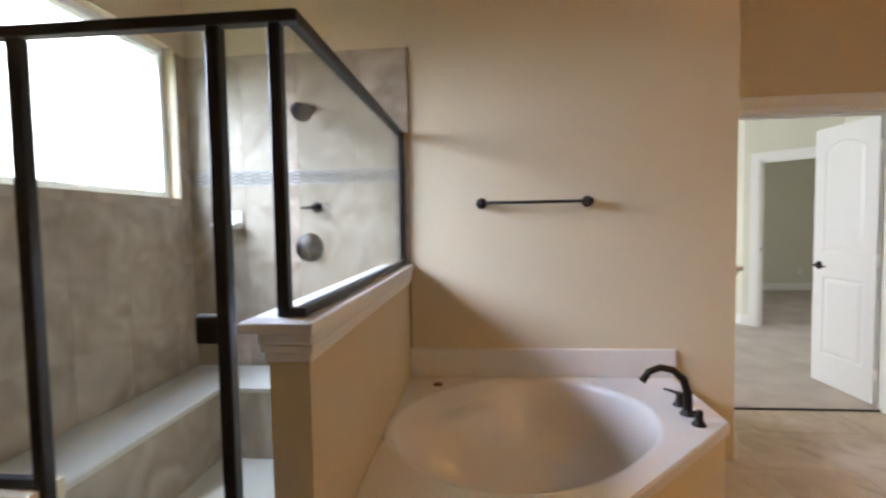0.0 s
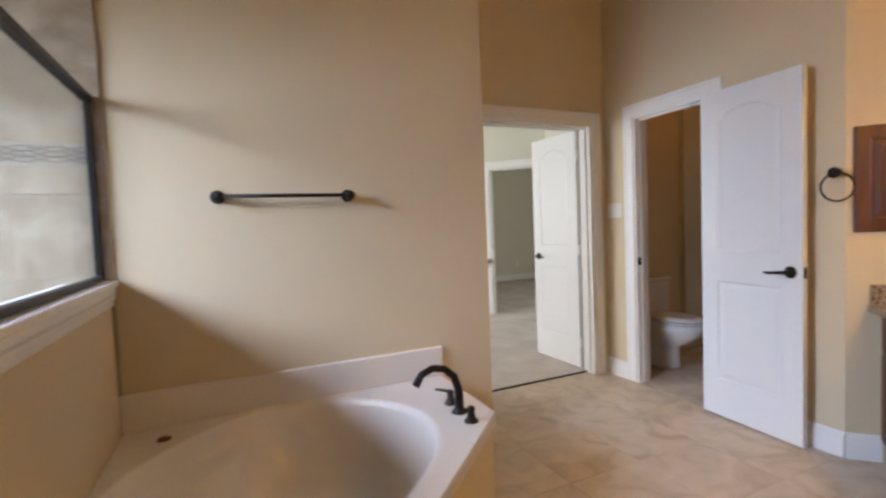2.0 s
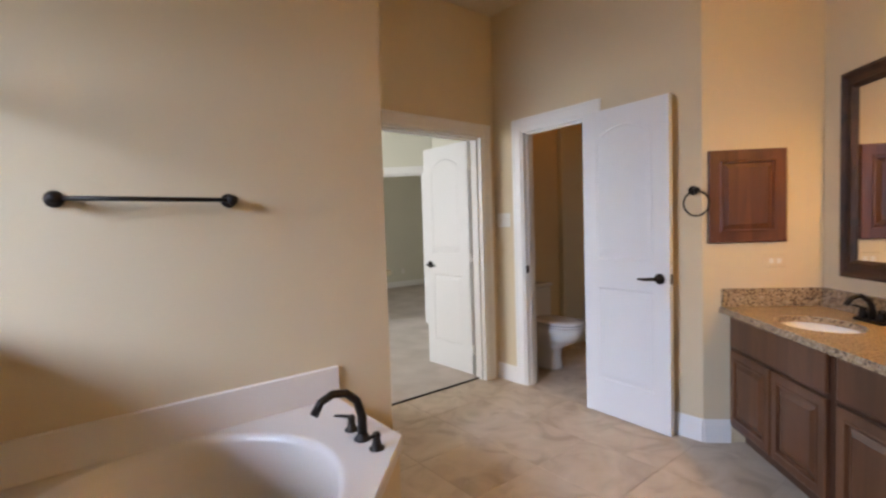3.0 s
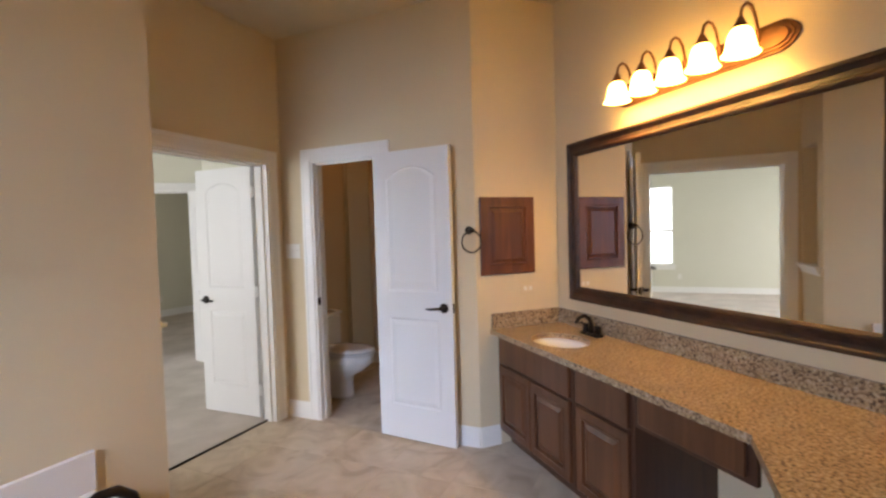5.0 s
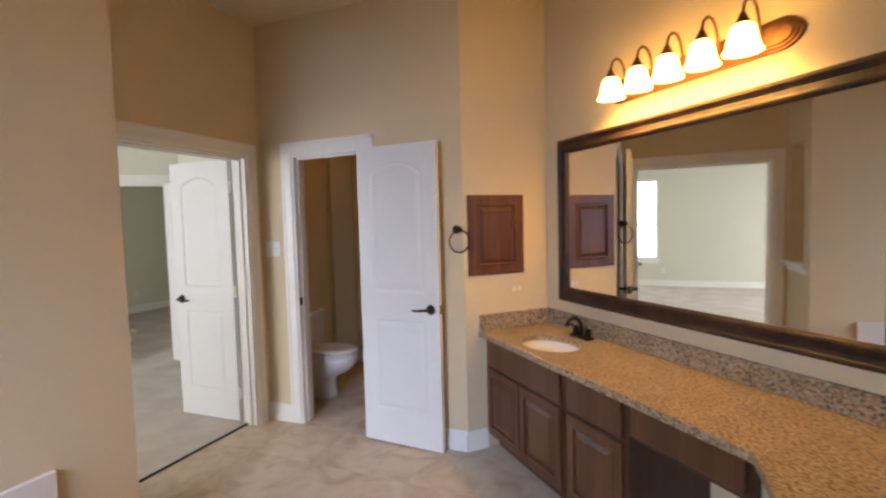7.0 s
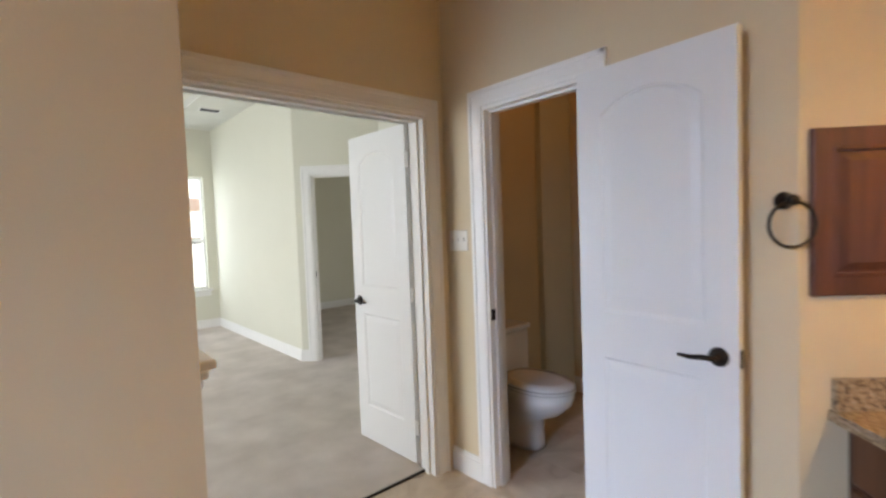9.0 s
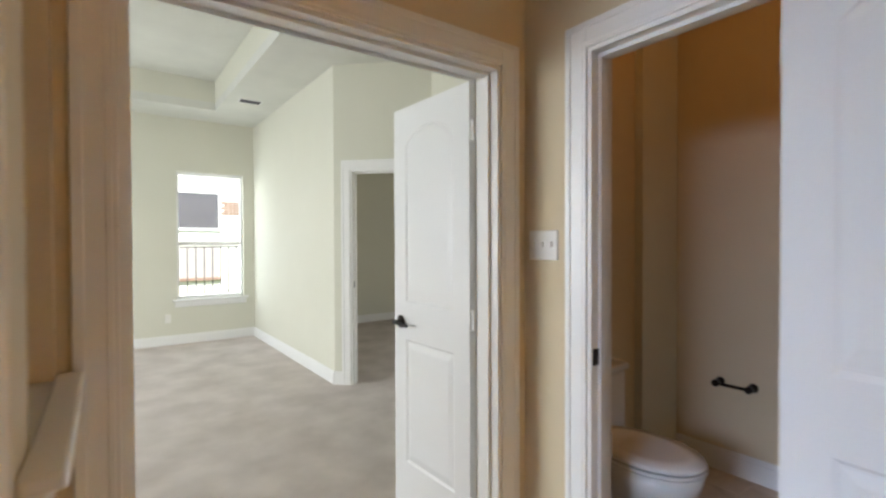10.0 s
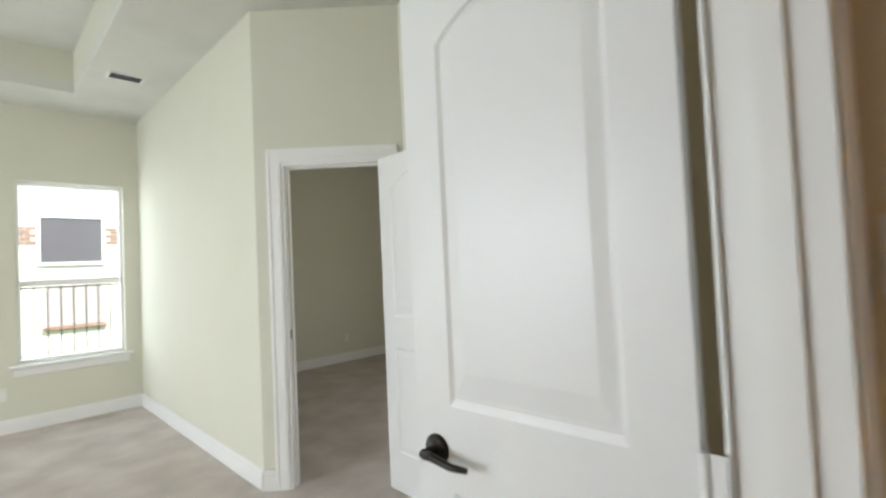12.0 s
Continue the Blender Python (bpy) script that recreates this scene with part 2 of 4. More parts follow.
def lathe(profile, m=None, bm=None, seg=28, sx=1.0, sy=1.0):
    """A turned body round z from (radius, height) pairs, then moved by m."""
    t = bmesh.new()
    rings = [[t.verts.new((max(r, 0.0004) * sx * math.cos(2 * math.pi * k / seg), max(r, 0.0004) * sy * math.sin(2 * math.pi * k / seg), z)) for k in range(seg)] for r, z in profile]
    for a, b in zip(rings, rings[1:]):
        for k in range(seg):
            t.faces.new((a[k], a[(k + 1) % seg], b[(k + 1) % seg], b[k])).smooth = True
    bmesh.ops.recalc_face_normals(t, faces=t.faces[:])
    if m is not None:
        bmesh.ops.transform(t, matrix=m, verts=t.verts[:])
    return merge(bm, t)


def mesh_object(name, bm, material):
    me = bpy.data.meshes.new(name)
    bm.to_mesh(me)
    bm.free()
    me.materials.append(material)
    return new(name, me)


def part(name, bm, material, parent, label=""):
    ob = mesh_object(name, bm, material)
    ob.parent = parent
    return tagged(ob, label) if label else ob


def thing(name, m, label, category, group="", kind=""):
    ob = new(name)
    ob.empty_display_size = 0.05
    ob.matrix_world = m
    return tagged(ob, label, category, group, kind)


def structure(name, bm, material, label="", category=""):
    return tagged(mesh_object(name, bm, material), label, category or name.split("_")[0], kind="structure")


def wall_boxes(axis, at, thick, u0, u1, z0, z1, openings=(), bm=None):
    """A wall along 'x' or 'y' from u0 to u1, from plane at to at + thick, with openings (ua, ub, za, zb)."""
    def add(a, b, c, d):
        nonlocal bm
        if b - a < 1e-4 or d - c < 1e-4:
            return
        lo, hi = min(at, at + thick), max(at, at + thick)
        bm = box(a, lo, c, b, hi, d, bm=bm) if axis == "x" else box(lo, a, c, hi, b, d, bm=bm)
    u = u0
    for ua, ub, za, zb in sorted(openings):
        add(u, ua, z0, z1)
        add(ua, ub, z0, za)
        add(ua, ub, zb, z1)
        u = ub
    add(u, u1, z0, z1)
    return bm


def along(p, q, up=0.0):
    """Frame with x from p to q in plan, y to the left of it, origin at p."""
    d = Vector((q[0] - p[0], q[1] - p[1], 0))
    return Matrix.Translation((p[0], p[1], up)) @ Matrix.Rotation(math.atan2(d.y, d.x), 4, "Z"), d.length


def baseboard(p, q, h=0.135, t=0.016):
    """A skirting on the left-hand side of the line from p to q."""
    m, n = along(p, q)
    bm = box(0, 0.001, 0, n, t, h - 0.03, bm=None)
    box(0, 0.001, h - 0.03, n, t * 0.72, h - 0.012, 0, bm)
    box(0, 0.001, h - 0.012, n, t * 0.45, h, 0, bm)
    ob = structure("baseboard", bm, TRIM, "white painted moulded baseboard along the wall", "baseboard")
    ob.matrix_world = m
    return ob


def casing(p, q, height, w=0.09, depth=0.12, name="door_trim"):
    """Door lining and moulded casing on the left-hand side of the opening from p to q; the lining goes back by depth."""
    m, n = along(p, q)
    bm = None
    for (a, b, c, d) in ((-w, 0.0, 0, height + w), (n, n + w, 0, height + w), (0.0, n, height, height + w)):
        bm = box(a, 0.001, c, b, 0.013, d, 0.002, bm)
    o = 0.024
    for (a, b, c, d) in ((-w - 0.001, -w + o, 0, height + w), (n + w - o, n + w + 0.001, 0, height + w), (-w, n + w, height + w - o, height + w + 0.001)):
        bm = box(a, 0.012, c, b, 0.0175, d, 0.0025, bm)
    for (a, b, c, d) in ((-0.026, -0.012, 0, height + 0.02), (n + 0.012, n + 0.026, 0, height + 0.02), (-0.02, n + 0.02, height + 0.012, height + 0.026)):
        bm = box(a, 0.012, c, b, 0.015, d, 0.0014, bm)
    bm = box(-0.004, -depth, 0, 0.016, 0.003, height, 0, bm)
    bm = box(n - 0.016, -depth, 0, n + 0.004, 0.003, height, 0, bm)
    bm = box(0.016, -depth, height - 0.016, n - 0.016, 0.003, height + 0.004, 0, bm)
    # stop
    bm = box(0.016, -depth * 0.62, 0, 0.028, -depth * 0.32, height - 0.016, 0, bm)
    bm = box(n - 0.028, -depth * 0.62, 0, n - 0.016, -depth * 0.32, height - 0.016, 0, bm)
    bm = box(0.028, -depth * 0.62, height - 0.03, n - 0.028, -depth * 0.32, height - 0.016, 0, bm)
    ob = structure(name, bm, TRIM, "white painted door casing with stepped moulding", "door trim")
    ob.matrix_world = m
    return ob


def arch_poly(x0, x1, z0, z1, rise, n=10):
    """A panel outline whose top edge bows up by rise in its middle, with flat shoulders."""
    pts = [(x0, z0), (x1, z0), (x1, z1 - rise)]
    for i in range(1, n):
        f = i / n
        s = x1 + (x0 - x1) * f
        pts.append((s, z1 - rise + rise * math.sin(math.pi * f) ** 0.75))
    return pts + [(x0, z1 - rise)]


def inset_panel(bm, poly, y, out, m):
    """A moulded panel on a door face: a sunk ring and a raised field, in x and z, face at y looking along out."""
    t = bmesh.new()
    cx, cz = sum(p[0] for p in poly) / len(poly), sum(p[1] for p in poly) / len(poly)
    w = max(p[0] for p in poly) - min(p[0] for p in poly)
    h = max(p[1] for p in poly) - min(p[1] for p in poly)
    rings = []
    for d, off in ((0.0, 0.0), (0.010, -0.0055), (0.016, -0.0055), (0.042, -0.001), (0.046, -0.0005)):
        fx, fz = 1 - 2 * d / w, 1 - 2 * d / h
        rings.append([t.verts.new((cx + (a - cx) * fx, y + out * off, cz + (b - cz) * fz)) for a, b in poly])
    n = len(poly)
    for a, b in zip(rings, rings[1:]):
        for k in range(n):
            t.faces.new((a[k], a[(k + 1) % n], b[(k + 1) % n], b[k]))
    t.faces.new(rings[-1])
    return merge(bm, t)


def door_leaf_mesh(w, h=2.03, t=0.035):
    """A two-panel moulded door, arched upper panel, hinge edge at x = 0, thickness along y from -t to 0."""
    s = 0.105 if w > 0.55 else 0.09
    up = arch_poly(s, w - s, 1.045, h - 0.115, 0.075)
    lo = [(s, 0.235), (w - s, 0.235), (w - s, 0.86), (s, 0.86)]
    bm = bmesh.new()
    for y, out in ((0.0, 1), (-t, -1)):
        tb = bmesh.new()
        # stiles and rails as faces round the two openings
        def face(pts):
            tb.faces.new([tb.verts.new((a, y, b)) for a, b in pts])
        face([(0, 0), (s, 0), (s, h), (0, h)])
        face([(w - s, 0), (w, 0), (w, h), (w - s, h)])
        face([(s, 0), (w - s, 0), (w - s, 0.235), (s, 0.235)])
        face([(s, 0.86), (w - s, 0.86), (w - s, 1.045), (s, 1.045)])
        top = [p for p in up[2:]]
        for a, b in zip(top, top[1:]):
            face([a, (a[0], h), (b[0], h), b])
        merge(bm, tb)
        inset_panel(bm, up, y, out, None)
        inset_panel(bm, lo, y, out, None)
    tb = bmesh.new()
    for pts in (((0, 0), (w, 0)), ((w, 0), (w, h)), ((w, h), (0, h)), ((0, h), (0, 0))):
        (a, b), (c, d) = pts
        tb.faces.new([tb.verts.new(v) for v in ((a, 0, b), (c, 0, d), (c, -t, d), (a, -t, b))])
    merge(bm, tb)
    bmesh.ops.remove_doubles(bm, verts=bm.verts[:], dist=0.0004)
    bmesh.ops.recalc_face_normals(bm, faces=bm.faces[:])
    return bm


def lever(parent, w, t, z=0.945):
    """Rose, neck and lever on both faces, and the latch plate."""
    for y, out in ((0.0, 1), (-t, -1)):
        x = w - 0.062
        bm = lathe([(0, 0), (0.033, 0), (0.033, 0.006), (0.026, 0.011), (0.012, 0.013), (0.011, 0.045), (0, 0.046)], Matrix.Translation((x, y, z)) @ Matrix.Rotation(-out * math.pi / 2, 4, "X"))
        tube([(x + 0.008, y + out * 0.040, z), (x - 0.03, y + out * 0.046, z + 0.001), (x - 0.08, y + out * 0.046, z - 0.006), (x - 0.118, y + out * 0.043, z - 0.004)], [0.010, 0.0095, 0.008, 0.006], bm)
        part("door_handle", bm, BRONZE, parent, "oil-rubbed bronze lever handle on a round rose")
    part("latch_plate", box(w - 0.0005, -t + 0.005, z - 0.03, w + 0.002, -0.005, z + 0.03), BRONZE, parent)


def hinges(parent, t, y=0.0, reach=0.010):
    for z in (0.22, 1.02, 1.82):
        bm = tube([(-0.004, y, z - 0.045), (-0.004, y, z + 0.045)], 0.007)
        box(-0.003, y - t + 0.004 if y == 0 else y, z - 0.044, -0.0005, y - 0.002 if y == 0 else y + t, z + 0.044, 0, bm)
        box(-reach, y - 0.003, z - 0.044, -0.004, y - 0.0005, z + 0.044, 0, bm)
        part("hinge", bm, TRIM, parent)


def door(name, hinge, toward, w, label, h=2.03, t=0.035, reach=0.010):
    m, n = along(hinge, toward, 0.014)
    ob = tagged(mesh_object(name, door_leaf_mesh(w, h, t), DOORPAINT), label, "door", kind="structure")
    ob.matrix_world = m
    lever(ob, w, t)
    hinges(ob, t, 0.0, reach)
    return ob

# ---------------------------------------------------------------- the plan
H = 3.05                      # ceilings
YT = 4.09                     # wall behind the tub
XE = 2.385                    # end of that wall
YD = 4.72                     # wall with the bedroom opening
XW = 3.88                     # wall with the water closet door
XS = -0.75                    # outer wall beside the shower
C = Vector((4.34, 2.595, 0))  # corner of the vanity alcove
YS = 1.14                     # wall behind the second counter
TK = 0.12
YW, XB = 4.95, 5.45           # water closet: wall behind the toilet, far wall
A = Vector((-0.70711, -0.70711, 0))
B = Vector((-0.70711, 0.70711, 0))
D1 = (2.505, 3.743)            # bedroom opening, along x
D2 = (3.785, 4.41)           # water closet opening, along y
VAN = Matrix.Translation(C) @ Matrix.Rotation(radians(-135), 4, "Z")   # x along the mirror wall, -y into the room


def ab(a, b):
    p = C + A * a + B * b
    return (p.x, p.y)


# corners of the slanted walls
CT = (XW, C.x + C.y - XW)
CS_a = (C.y - YS) / 0.70711
CS = ab(CS_a, 0)
XN, YN = 1.45, 0.35           # the nook where the walk begins

# floors
structure("floor_screed", box(-0.9, 0.2, -0.16, 5.6, 4.81, -0.0014), GROUT, "beige grout bed of the bathroom floor", "floor")
structure("floor_closet", box(XW + 0.1, 4.81, -0.1, 5.5, YW + 0.02, 0.009), FLOORTILE, "beige stone floor behind the toilet", "floor")
structure("carpet", box(-1.0, 4.815, -0.16, 8.2, 10.60, 0.008), CARPET, "beige cut-pile bedroom carpet with vacuum marks", "carpet")
structure("threshold_strip", box(D1[0], 4.806, -0.004, D1[1], 4.820, 0.010, 0.002), BRONZE, "thin dark metal strip between tile and carpet", "threshold")

# bathroom walls
structure("wall_tub", wall_boxes("x", YT, TK, XS - 0.15, XE, 0, H), WALL, "tan painted wall behind the corner tub", "wall")
NY0, NY1, NZ0, NZ1 = 4.25, 4.66, 1.0, 2.16     # niche in the return wall
structure("wall_return", wall_boxes("y", XE - TK, TK, YT + TK, YD, 0, H, [(NY0, NY1, NZ0, NZ1)]), WALL, "tan painted wall return with a niche beside the bedroom opening", "wall")
bm = box(XE - 0.44, NY0 - 0.02, NZ0 - 0.02, XE - 0.42, NY1 + 0.02, NZ1 + 0.02)
box(XE - 0.42, NY0 - 0.02, NZ0 - 0.02, XE - TK, NY0 - 0.003, NZ1 + 0.02, 0, bm)
box(XE - 0.42, NY1 + 0.003, NZ0 - 0.02, XE - TK, NY1 + 0.02, NZ1 + 0.02, 0, bm)
box(XE - 0.42, NY0 - 0.003, NZ1 + 0.003, XE - TK, NY1 + 0.003, NZ1 + 0.02, 0, bm)
box(XE - 0.42, NY0 - 0.003, NZ0 - 0.02, XE - TK, NY1 + 0.003, NZ0 - 0.003, 0, bm)
structure("wall_niche", bm, WALL, "tan painted inside of the wall niche", "wall")
bm = box(XE + 0.001, 4.115, 1.052, XE + 0.052, 4.692, 1.078, 0.006, None, 2)
box(XE + 0.001, 4.125, 1.022, XE + 0.034, 4.69, 1.052, 0.010, bm, 2)
box(XE + 0.001, 4.130, 0.995, XE + 0.018, 4.69, 1.022, 0.007, bm, 2)
structure("niche_ledge", bm, TRIM, "cream painted stepped moulding under the wall niche", "trim")
structure("niche_shelf", box(XE - 0.415, NY0 + 0.002, NZ0 + 0.001, XE, NY1 - 0.002, NZ0 + 0.07), TRIM, "cream painted shelf of the wall niche", "trim")
structure("wall_bedroom_door", wall_boxes("x", YD, TK, -1.0, XW + TK, 0, H, [(D1[0], D1[1], 0, 2.055)]), WALL, "tan painted wall with the bedroom opening", "wall")
structure("wall_bedroom_south", wall_boxes("x", YD + TK, 0.012, -1.0, XW + TK, 0, H, [(D1[0], D1[1], 0, 2.055)]), BEDWALL, "pale green-beige bedroom side of the bathroom wall", "wall")
structure("wall_closet_door", wall_boxes("y", XW, TK, CT[1], YD, 0, H, [(D2[0], D2[1], 0, 2.055)]), WALL, "tan painted wall with the water closet door", "wall")
m, n = along(CT, (C.x, C.y))
ob = structure("wall_cabinet", box(0, 0, 0, n, TK, H), WALL, "tan painted slanted wall with the recessed cabinet", "wall")
ob.matrix_world = m
m, n = along((C.x, C.y), CS)
ob = structure("wall_mirror", box(-TK, 0, 0, n, TK, H), WALL, "tan painted wall behind the vanity mirror", "wall")
ob.matrix_world = m
structure("wall_vanity_south", box(XN, YS - TK, 0, CS[0] + 0.05, YS, H), WALL, "tan painted wall behind the second counter", "wall")
structure("wall_nook_east", box(XN, YN, 0, XN + TK, YS - TK, H), WALL, "tan painted wall of the nook", "wall")
structure("wall_nook_south", box(XS - 0.15, YN - TK, 0, XN + TK, YN, H), WALL, "tan painted wall of the nook", "wall")
SW = (2.55, 3.985, 1.515, 2.37)
structure("wall_shower_window", wall_boxes("y", XS, -0.15, YN, YT, 0, H, [SW]), WALL, "tan painted outer wall with the shower window", "wall")
structure("bathroom_ceiling", box(XS - 0.15, YN - TK, H, 5.6, YD + 0.1, H + 0.1), BATHCEIL, "cream painted bathroom ceiling", "ceiling")
# water closet
structure("wall_closet_north", box(XW + TK, YW, 0, 5.57, YW + TK, H), WALL, "tan painted wall behind the toilet", "wall")
structure("wall_closet_step", box(XW + 0.02, YD + TK + 0.012, 0, XW + TK, YW + TK, H), WALL, "tan painted wall step beside the toilet", "wall")
structure("wall_closet_back", box(XB, 3.0, 0, XB + TK, YW, H), WALL, "tan painted back wall of the water closet", "wall")
structure("wall_closet_side", box(XW + TK, 3.2, 0, XB, 3.32, H), WALL, "tan painted side wall of the water closet", "wall")

# bedroom
YF, XR = 10.53, 4.255
P1, P2 = (XR, 7.585), (4.925, 6.905)
BW = (3.265, 4.11, 0.61, 2.335)
structure("wall_bedroom_window", wall_boxes("x", YF, 0.16, -1.0, XR + TK, 0, H, [BW]), BEDWALL, "pale green-beige bedroom wall with a window", "wall")
structure("wall_bedroom_east", box(XR, P1[1], 0, XR + TK, YF, H), BEDWALL, "pale green-beige bedroom side wall", "wall")
m2, n2 = along(P2, P1)
D3 = (0.125, 0.785)
bm = None
for a, b, c, d in ((0, D3[0], 0, H), (D3[0], D3[1], 2.055, H), (D3[1], n2, 0, H)):
    bm = box(a, -TK, c, b, 0, d, 0, bm)
ob = structure("wall_bedroom_slanted", bm, BEDWALL, "pale green-beige slanted wall with an open doorway", "wall")
ob.matrix_world = m2
structure("wall_bedroom_entry", box(P2[0], YW + TK, 0, P2[0] + TK, P2[1], H), BEDWALL, "pale green-beige wall beside the open door", "wall")
# unseen wall; its wide opening is assumed and holds the bedroom lamp
structure("wall_bedroom_west", wall_boxes("y", -1.0, 0.15, YD + TK, YF, 0, H, [(6.35, 9.05, 0.6, 2.4)]), BEDWALL, "pale bedroom outer wall with an assumed wide window opening, out of view", "wall")
structure("wall_hall_back", box(XR + TK, 10.58, 0, 8.2, 10.70, H), BEDWALL, "shaded beige wall of the room beyond", "wall")
# the opening is out of view, made only for the added hall lamp
structure("wall_hall_east", wall_boxes("y", 8.1, TK, 5.0, 10.58, 0, H, [(5.5, 6.9, 0.7, 2.3)]), BEDWALL, "shaded beige wall of the room beyond", "wall")
structure("wall_hall_south", box(5.05, 4.9, 0, 8.1, 5.02, H), BEDWALL, "shaded beige wall of the room beyond", "wall")
# tray ceiling: low border, raised middle
TX0, TX1, TY0, TY1, TH = -0.4, 3.64, 5.45, 9.89, 3.42
bm = box(-1.0, YD + 0.1, H, 8.3, TY0, H + 0.1)
box(-1.0, TY1, H, 8.3, YF + 0.2, H + 0.1, 0, bm)
box(-1.0, TY0, H, TX0, TY1, H + 0.1, 0, bm)
box(TX1, TY0, H, 8.3, TY1, H + 0.1, 0, bm)
structure("bedroom_ceiling", bm, CEIL, "off-white bedroom ceiling border", "ceiling")
bm = box(TX0 - 0.1, TY0 - 0.1, TH, TX1 + 0.1, TY1 + 0.1, TH + 0.1)
structure("tray_ceiling", bm, CEIL, "raised off-white tray ceiling", "ceiling")
bm = None
for q in ((TX0 - 0.1, TY0 - 0.1, TX0, TY1 + 0.1), (TX1, TY0 - 0.1, TX1 + 0.1, TY1 + 0.1), (TX0, TY0 - 0.1, TX1, TY0), (TX0, TY1, TX1, TY1 + 0.1)):
    bm = box(q[0], q[1], H + 0.1, q[2], q[3], TH, 0, bm)
structure("tray_side", bm, BEDWALL, "pale green-beige upright sides of the tray ceiling", "ceiling")
structure("roof_slab", box(-1.2, 0.1, 3.6, 8.4, 10.8, 3.7), ROOFING, "roof above the rooms", "roof")

# door casings and skirtings
casing((D1[1], YD), (D1[0], YD), 2.055, depth=TK + 0.01)
casing((D1[0], YD + TK + 0.012), (D1[1], YD + TK + 0.012), 2.055, depth=0.002)
casing((XW, D2[0]), (XW, D2[1]), 2.055, depth=TK)
pa, pb = m2 @ Vector((D3[0], 0, 0)), m2 @ Vector((D3[1], 0, 0))
casing((pa.x, pa.y), (pb.x, pb.y), 2.055, depth=TK)
baseboard((XW, D2[1] + 0.091), (XW, YD))
baseboard(CT, (XW, D2[0] - 0.091))
baseboard(ab(0, 0.502), CT)
baseboard((XE, YD), (XE, YT))
baseboard(ab(1.80, 0), ab(1.29, 0))
baseboard((XB, 3.32), (XB, YW))
baseboard((XB, YW), (XW + TK, YW))
baseboard((XR, YF), (-0.85, YF))
baseboard(P1, (XR, YF))
baseboard((pb.x - 0.053, pb.y + 0.053), P1)
baseboard(P2, (pa.x + 0.055, pa.y - 0.055))
baseboard((P2[0], YW + TK), P2)
baseboard((8.1, 10.58), (XR + TK, 10.58))
baseboard((8.1, 5.02), (8.1, 10.58))

# doors
door("door_bedroom", (3.727, 4.893), (3.708, 5.49), 0.597, "white two-panel door with arched top panel, standing open into the bedroom", reach=0.034)
door("door_closet", (3.846, 3.796), (3.807, 3.189), 0.608, "white two-panel door with arched top panel, folded back against the wall")
d3h = m2 @ Vector((D3[0] + 0.01, 0.012, 0))
door("door_hall", (d3h.x, d3h.y), (4.80, 6.40), 0.655, "white two-panel door standing open at the slanted doorway")

# ---------------------------------------------------------------- shower
YK, XK0, XK1, ZK = 2.52, 0.465, 0.57, 1.01     # half wall: front end, faces, height under the cap
structure("wall_half", box(XK0, YK, 0, XK1, YT, ZK), WALL, "tan painted half wall between tub and shower", "wall")
bm = box(XK0 - 0.055, YK - 0.055, 1.085, XK1 + 0.03, YT, 1.112, 0.006, None, 2)
box(XK0 - 0.022, YK - 0.022, 1.05, XK1 + 0.020, YT, 1.085, 0.010, bm, 2)
box(XK0 - 0.017, YK - 0.017, 1.03, XK1 + 0.016, YT, 1.05, 0.004, bm, 2)
box(XK0 - 0.010, YK - 0.010, 1.004, XK1 + 0.010, YT, 1.03, 0.007, bm, 2)
structure("half_wall_cap", bm, TRIM, "cream painted stepped moulding capping the half wall", "trim")
structure("wall_low", box(XS, YK - 0.02, 0, -0.20, YK + 0.09, 0.64), WALL, "low tan wall under the fixed shower pane", "wall")
structure("shower_curb", box(-0.20, YK - 0.02, 0, XK0, YK + 0.11, 0.16, 0.008), BENCHTOP, "pale cultured marble shower curb", "curb")
structure("shower_floor", box(XS, YK + 0.11, 0, XK0, YT, 0.13), BENCHTOP, "pale cultured marble shower floor", "floor")
bm = box(XS + 0.02, YK + 0.11, 0.13, -0.385, YT - 0.014, 0.485)
box(-0.385, 3.70, 0.13, XK0 - 0.015, YT - 0.014, 0.485, 0, bm)
structure("shower_bench", bm, SHOWERTILE, "stone-tiled L-shaped shower bench", "bench")
bm = prism([(XS + 0.02, YK + 0.11), (-0.37, YK + 0.11), (-0.37, 3.685), (XK0 - 0.015, 3.685), (XK0 - 0.015, YT - 0.014), (XS + 0.02, YT - 0.014)], 0.487, 0.512, 0.006)
structure("bench_top", bm, BENCHTOP, "pale cultured marble bench seat", "bench")
structure("shower_inner_lining", box(XK0 - 0.013, YK + 0.11, 0.13, XK0 - 0.001, YT - 0.014, ZK), SHOWERTILE, "stone tile on the inside of the half wall", "tile")

bm = None
for q in ((YK + 0.1, SW[0], 0.13, 2.345), (SW[0], SW[1], 0.13, SW[2]), (SW[1], YT, 0.13, 2.345)):
    bm = box(XS - 0.001, q[0], q[2], XS + 0.0115, q[1], q[3], 0, bm)
tile_bed_side = structure("shower_tile_side", bm, SHOWERGROUT, "stone-tiled shower wall under the window", "tile wall")
tile_bed_back = structure("shower_tile_back", box(XS + 0.004, YT - 0.0122, 0.13, 0.583, YT + 0.001, 2.345), SHOWERGROUT, "stone-tiled shower back wall with a mosaic band", "tile wall")
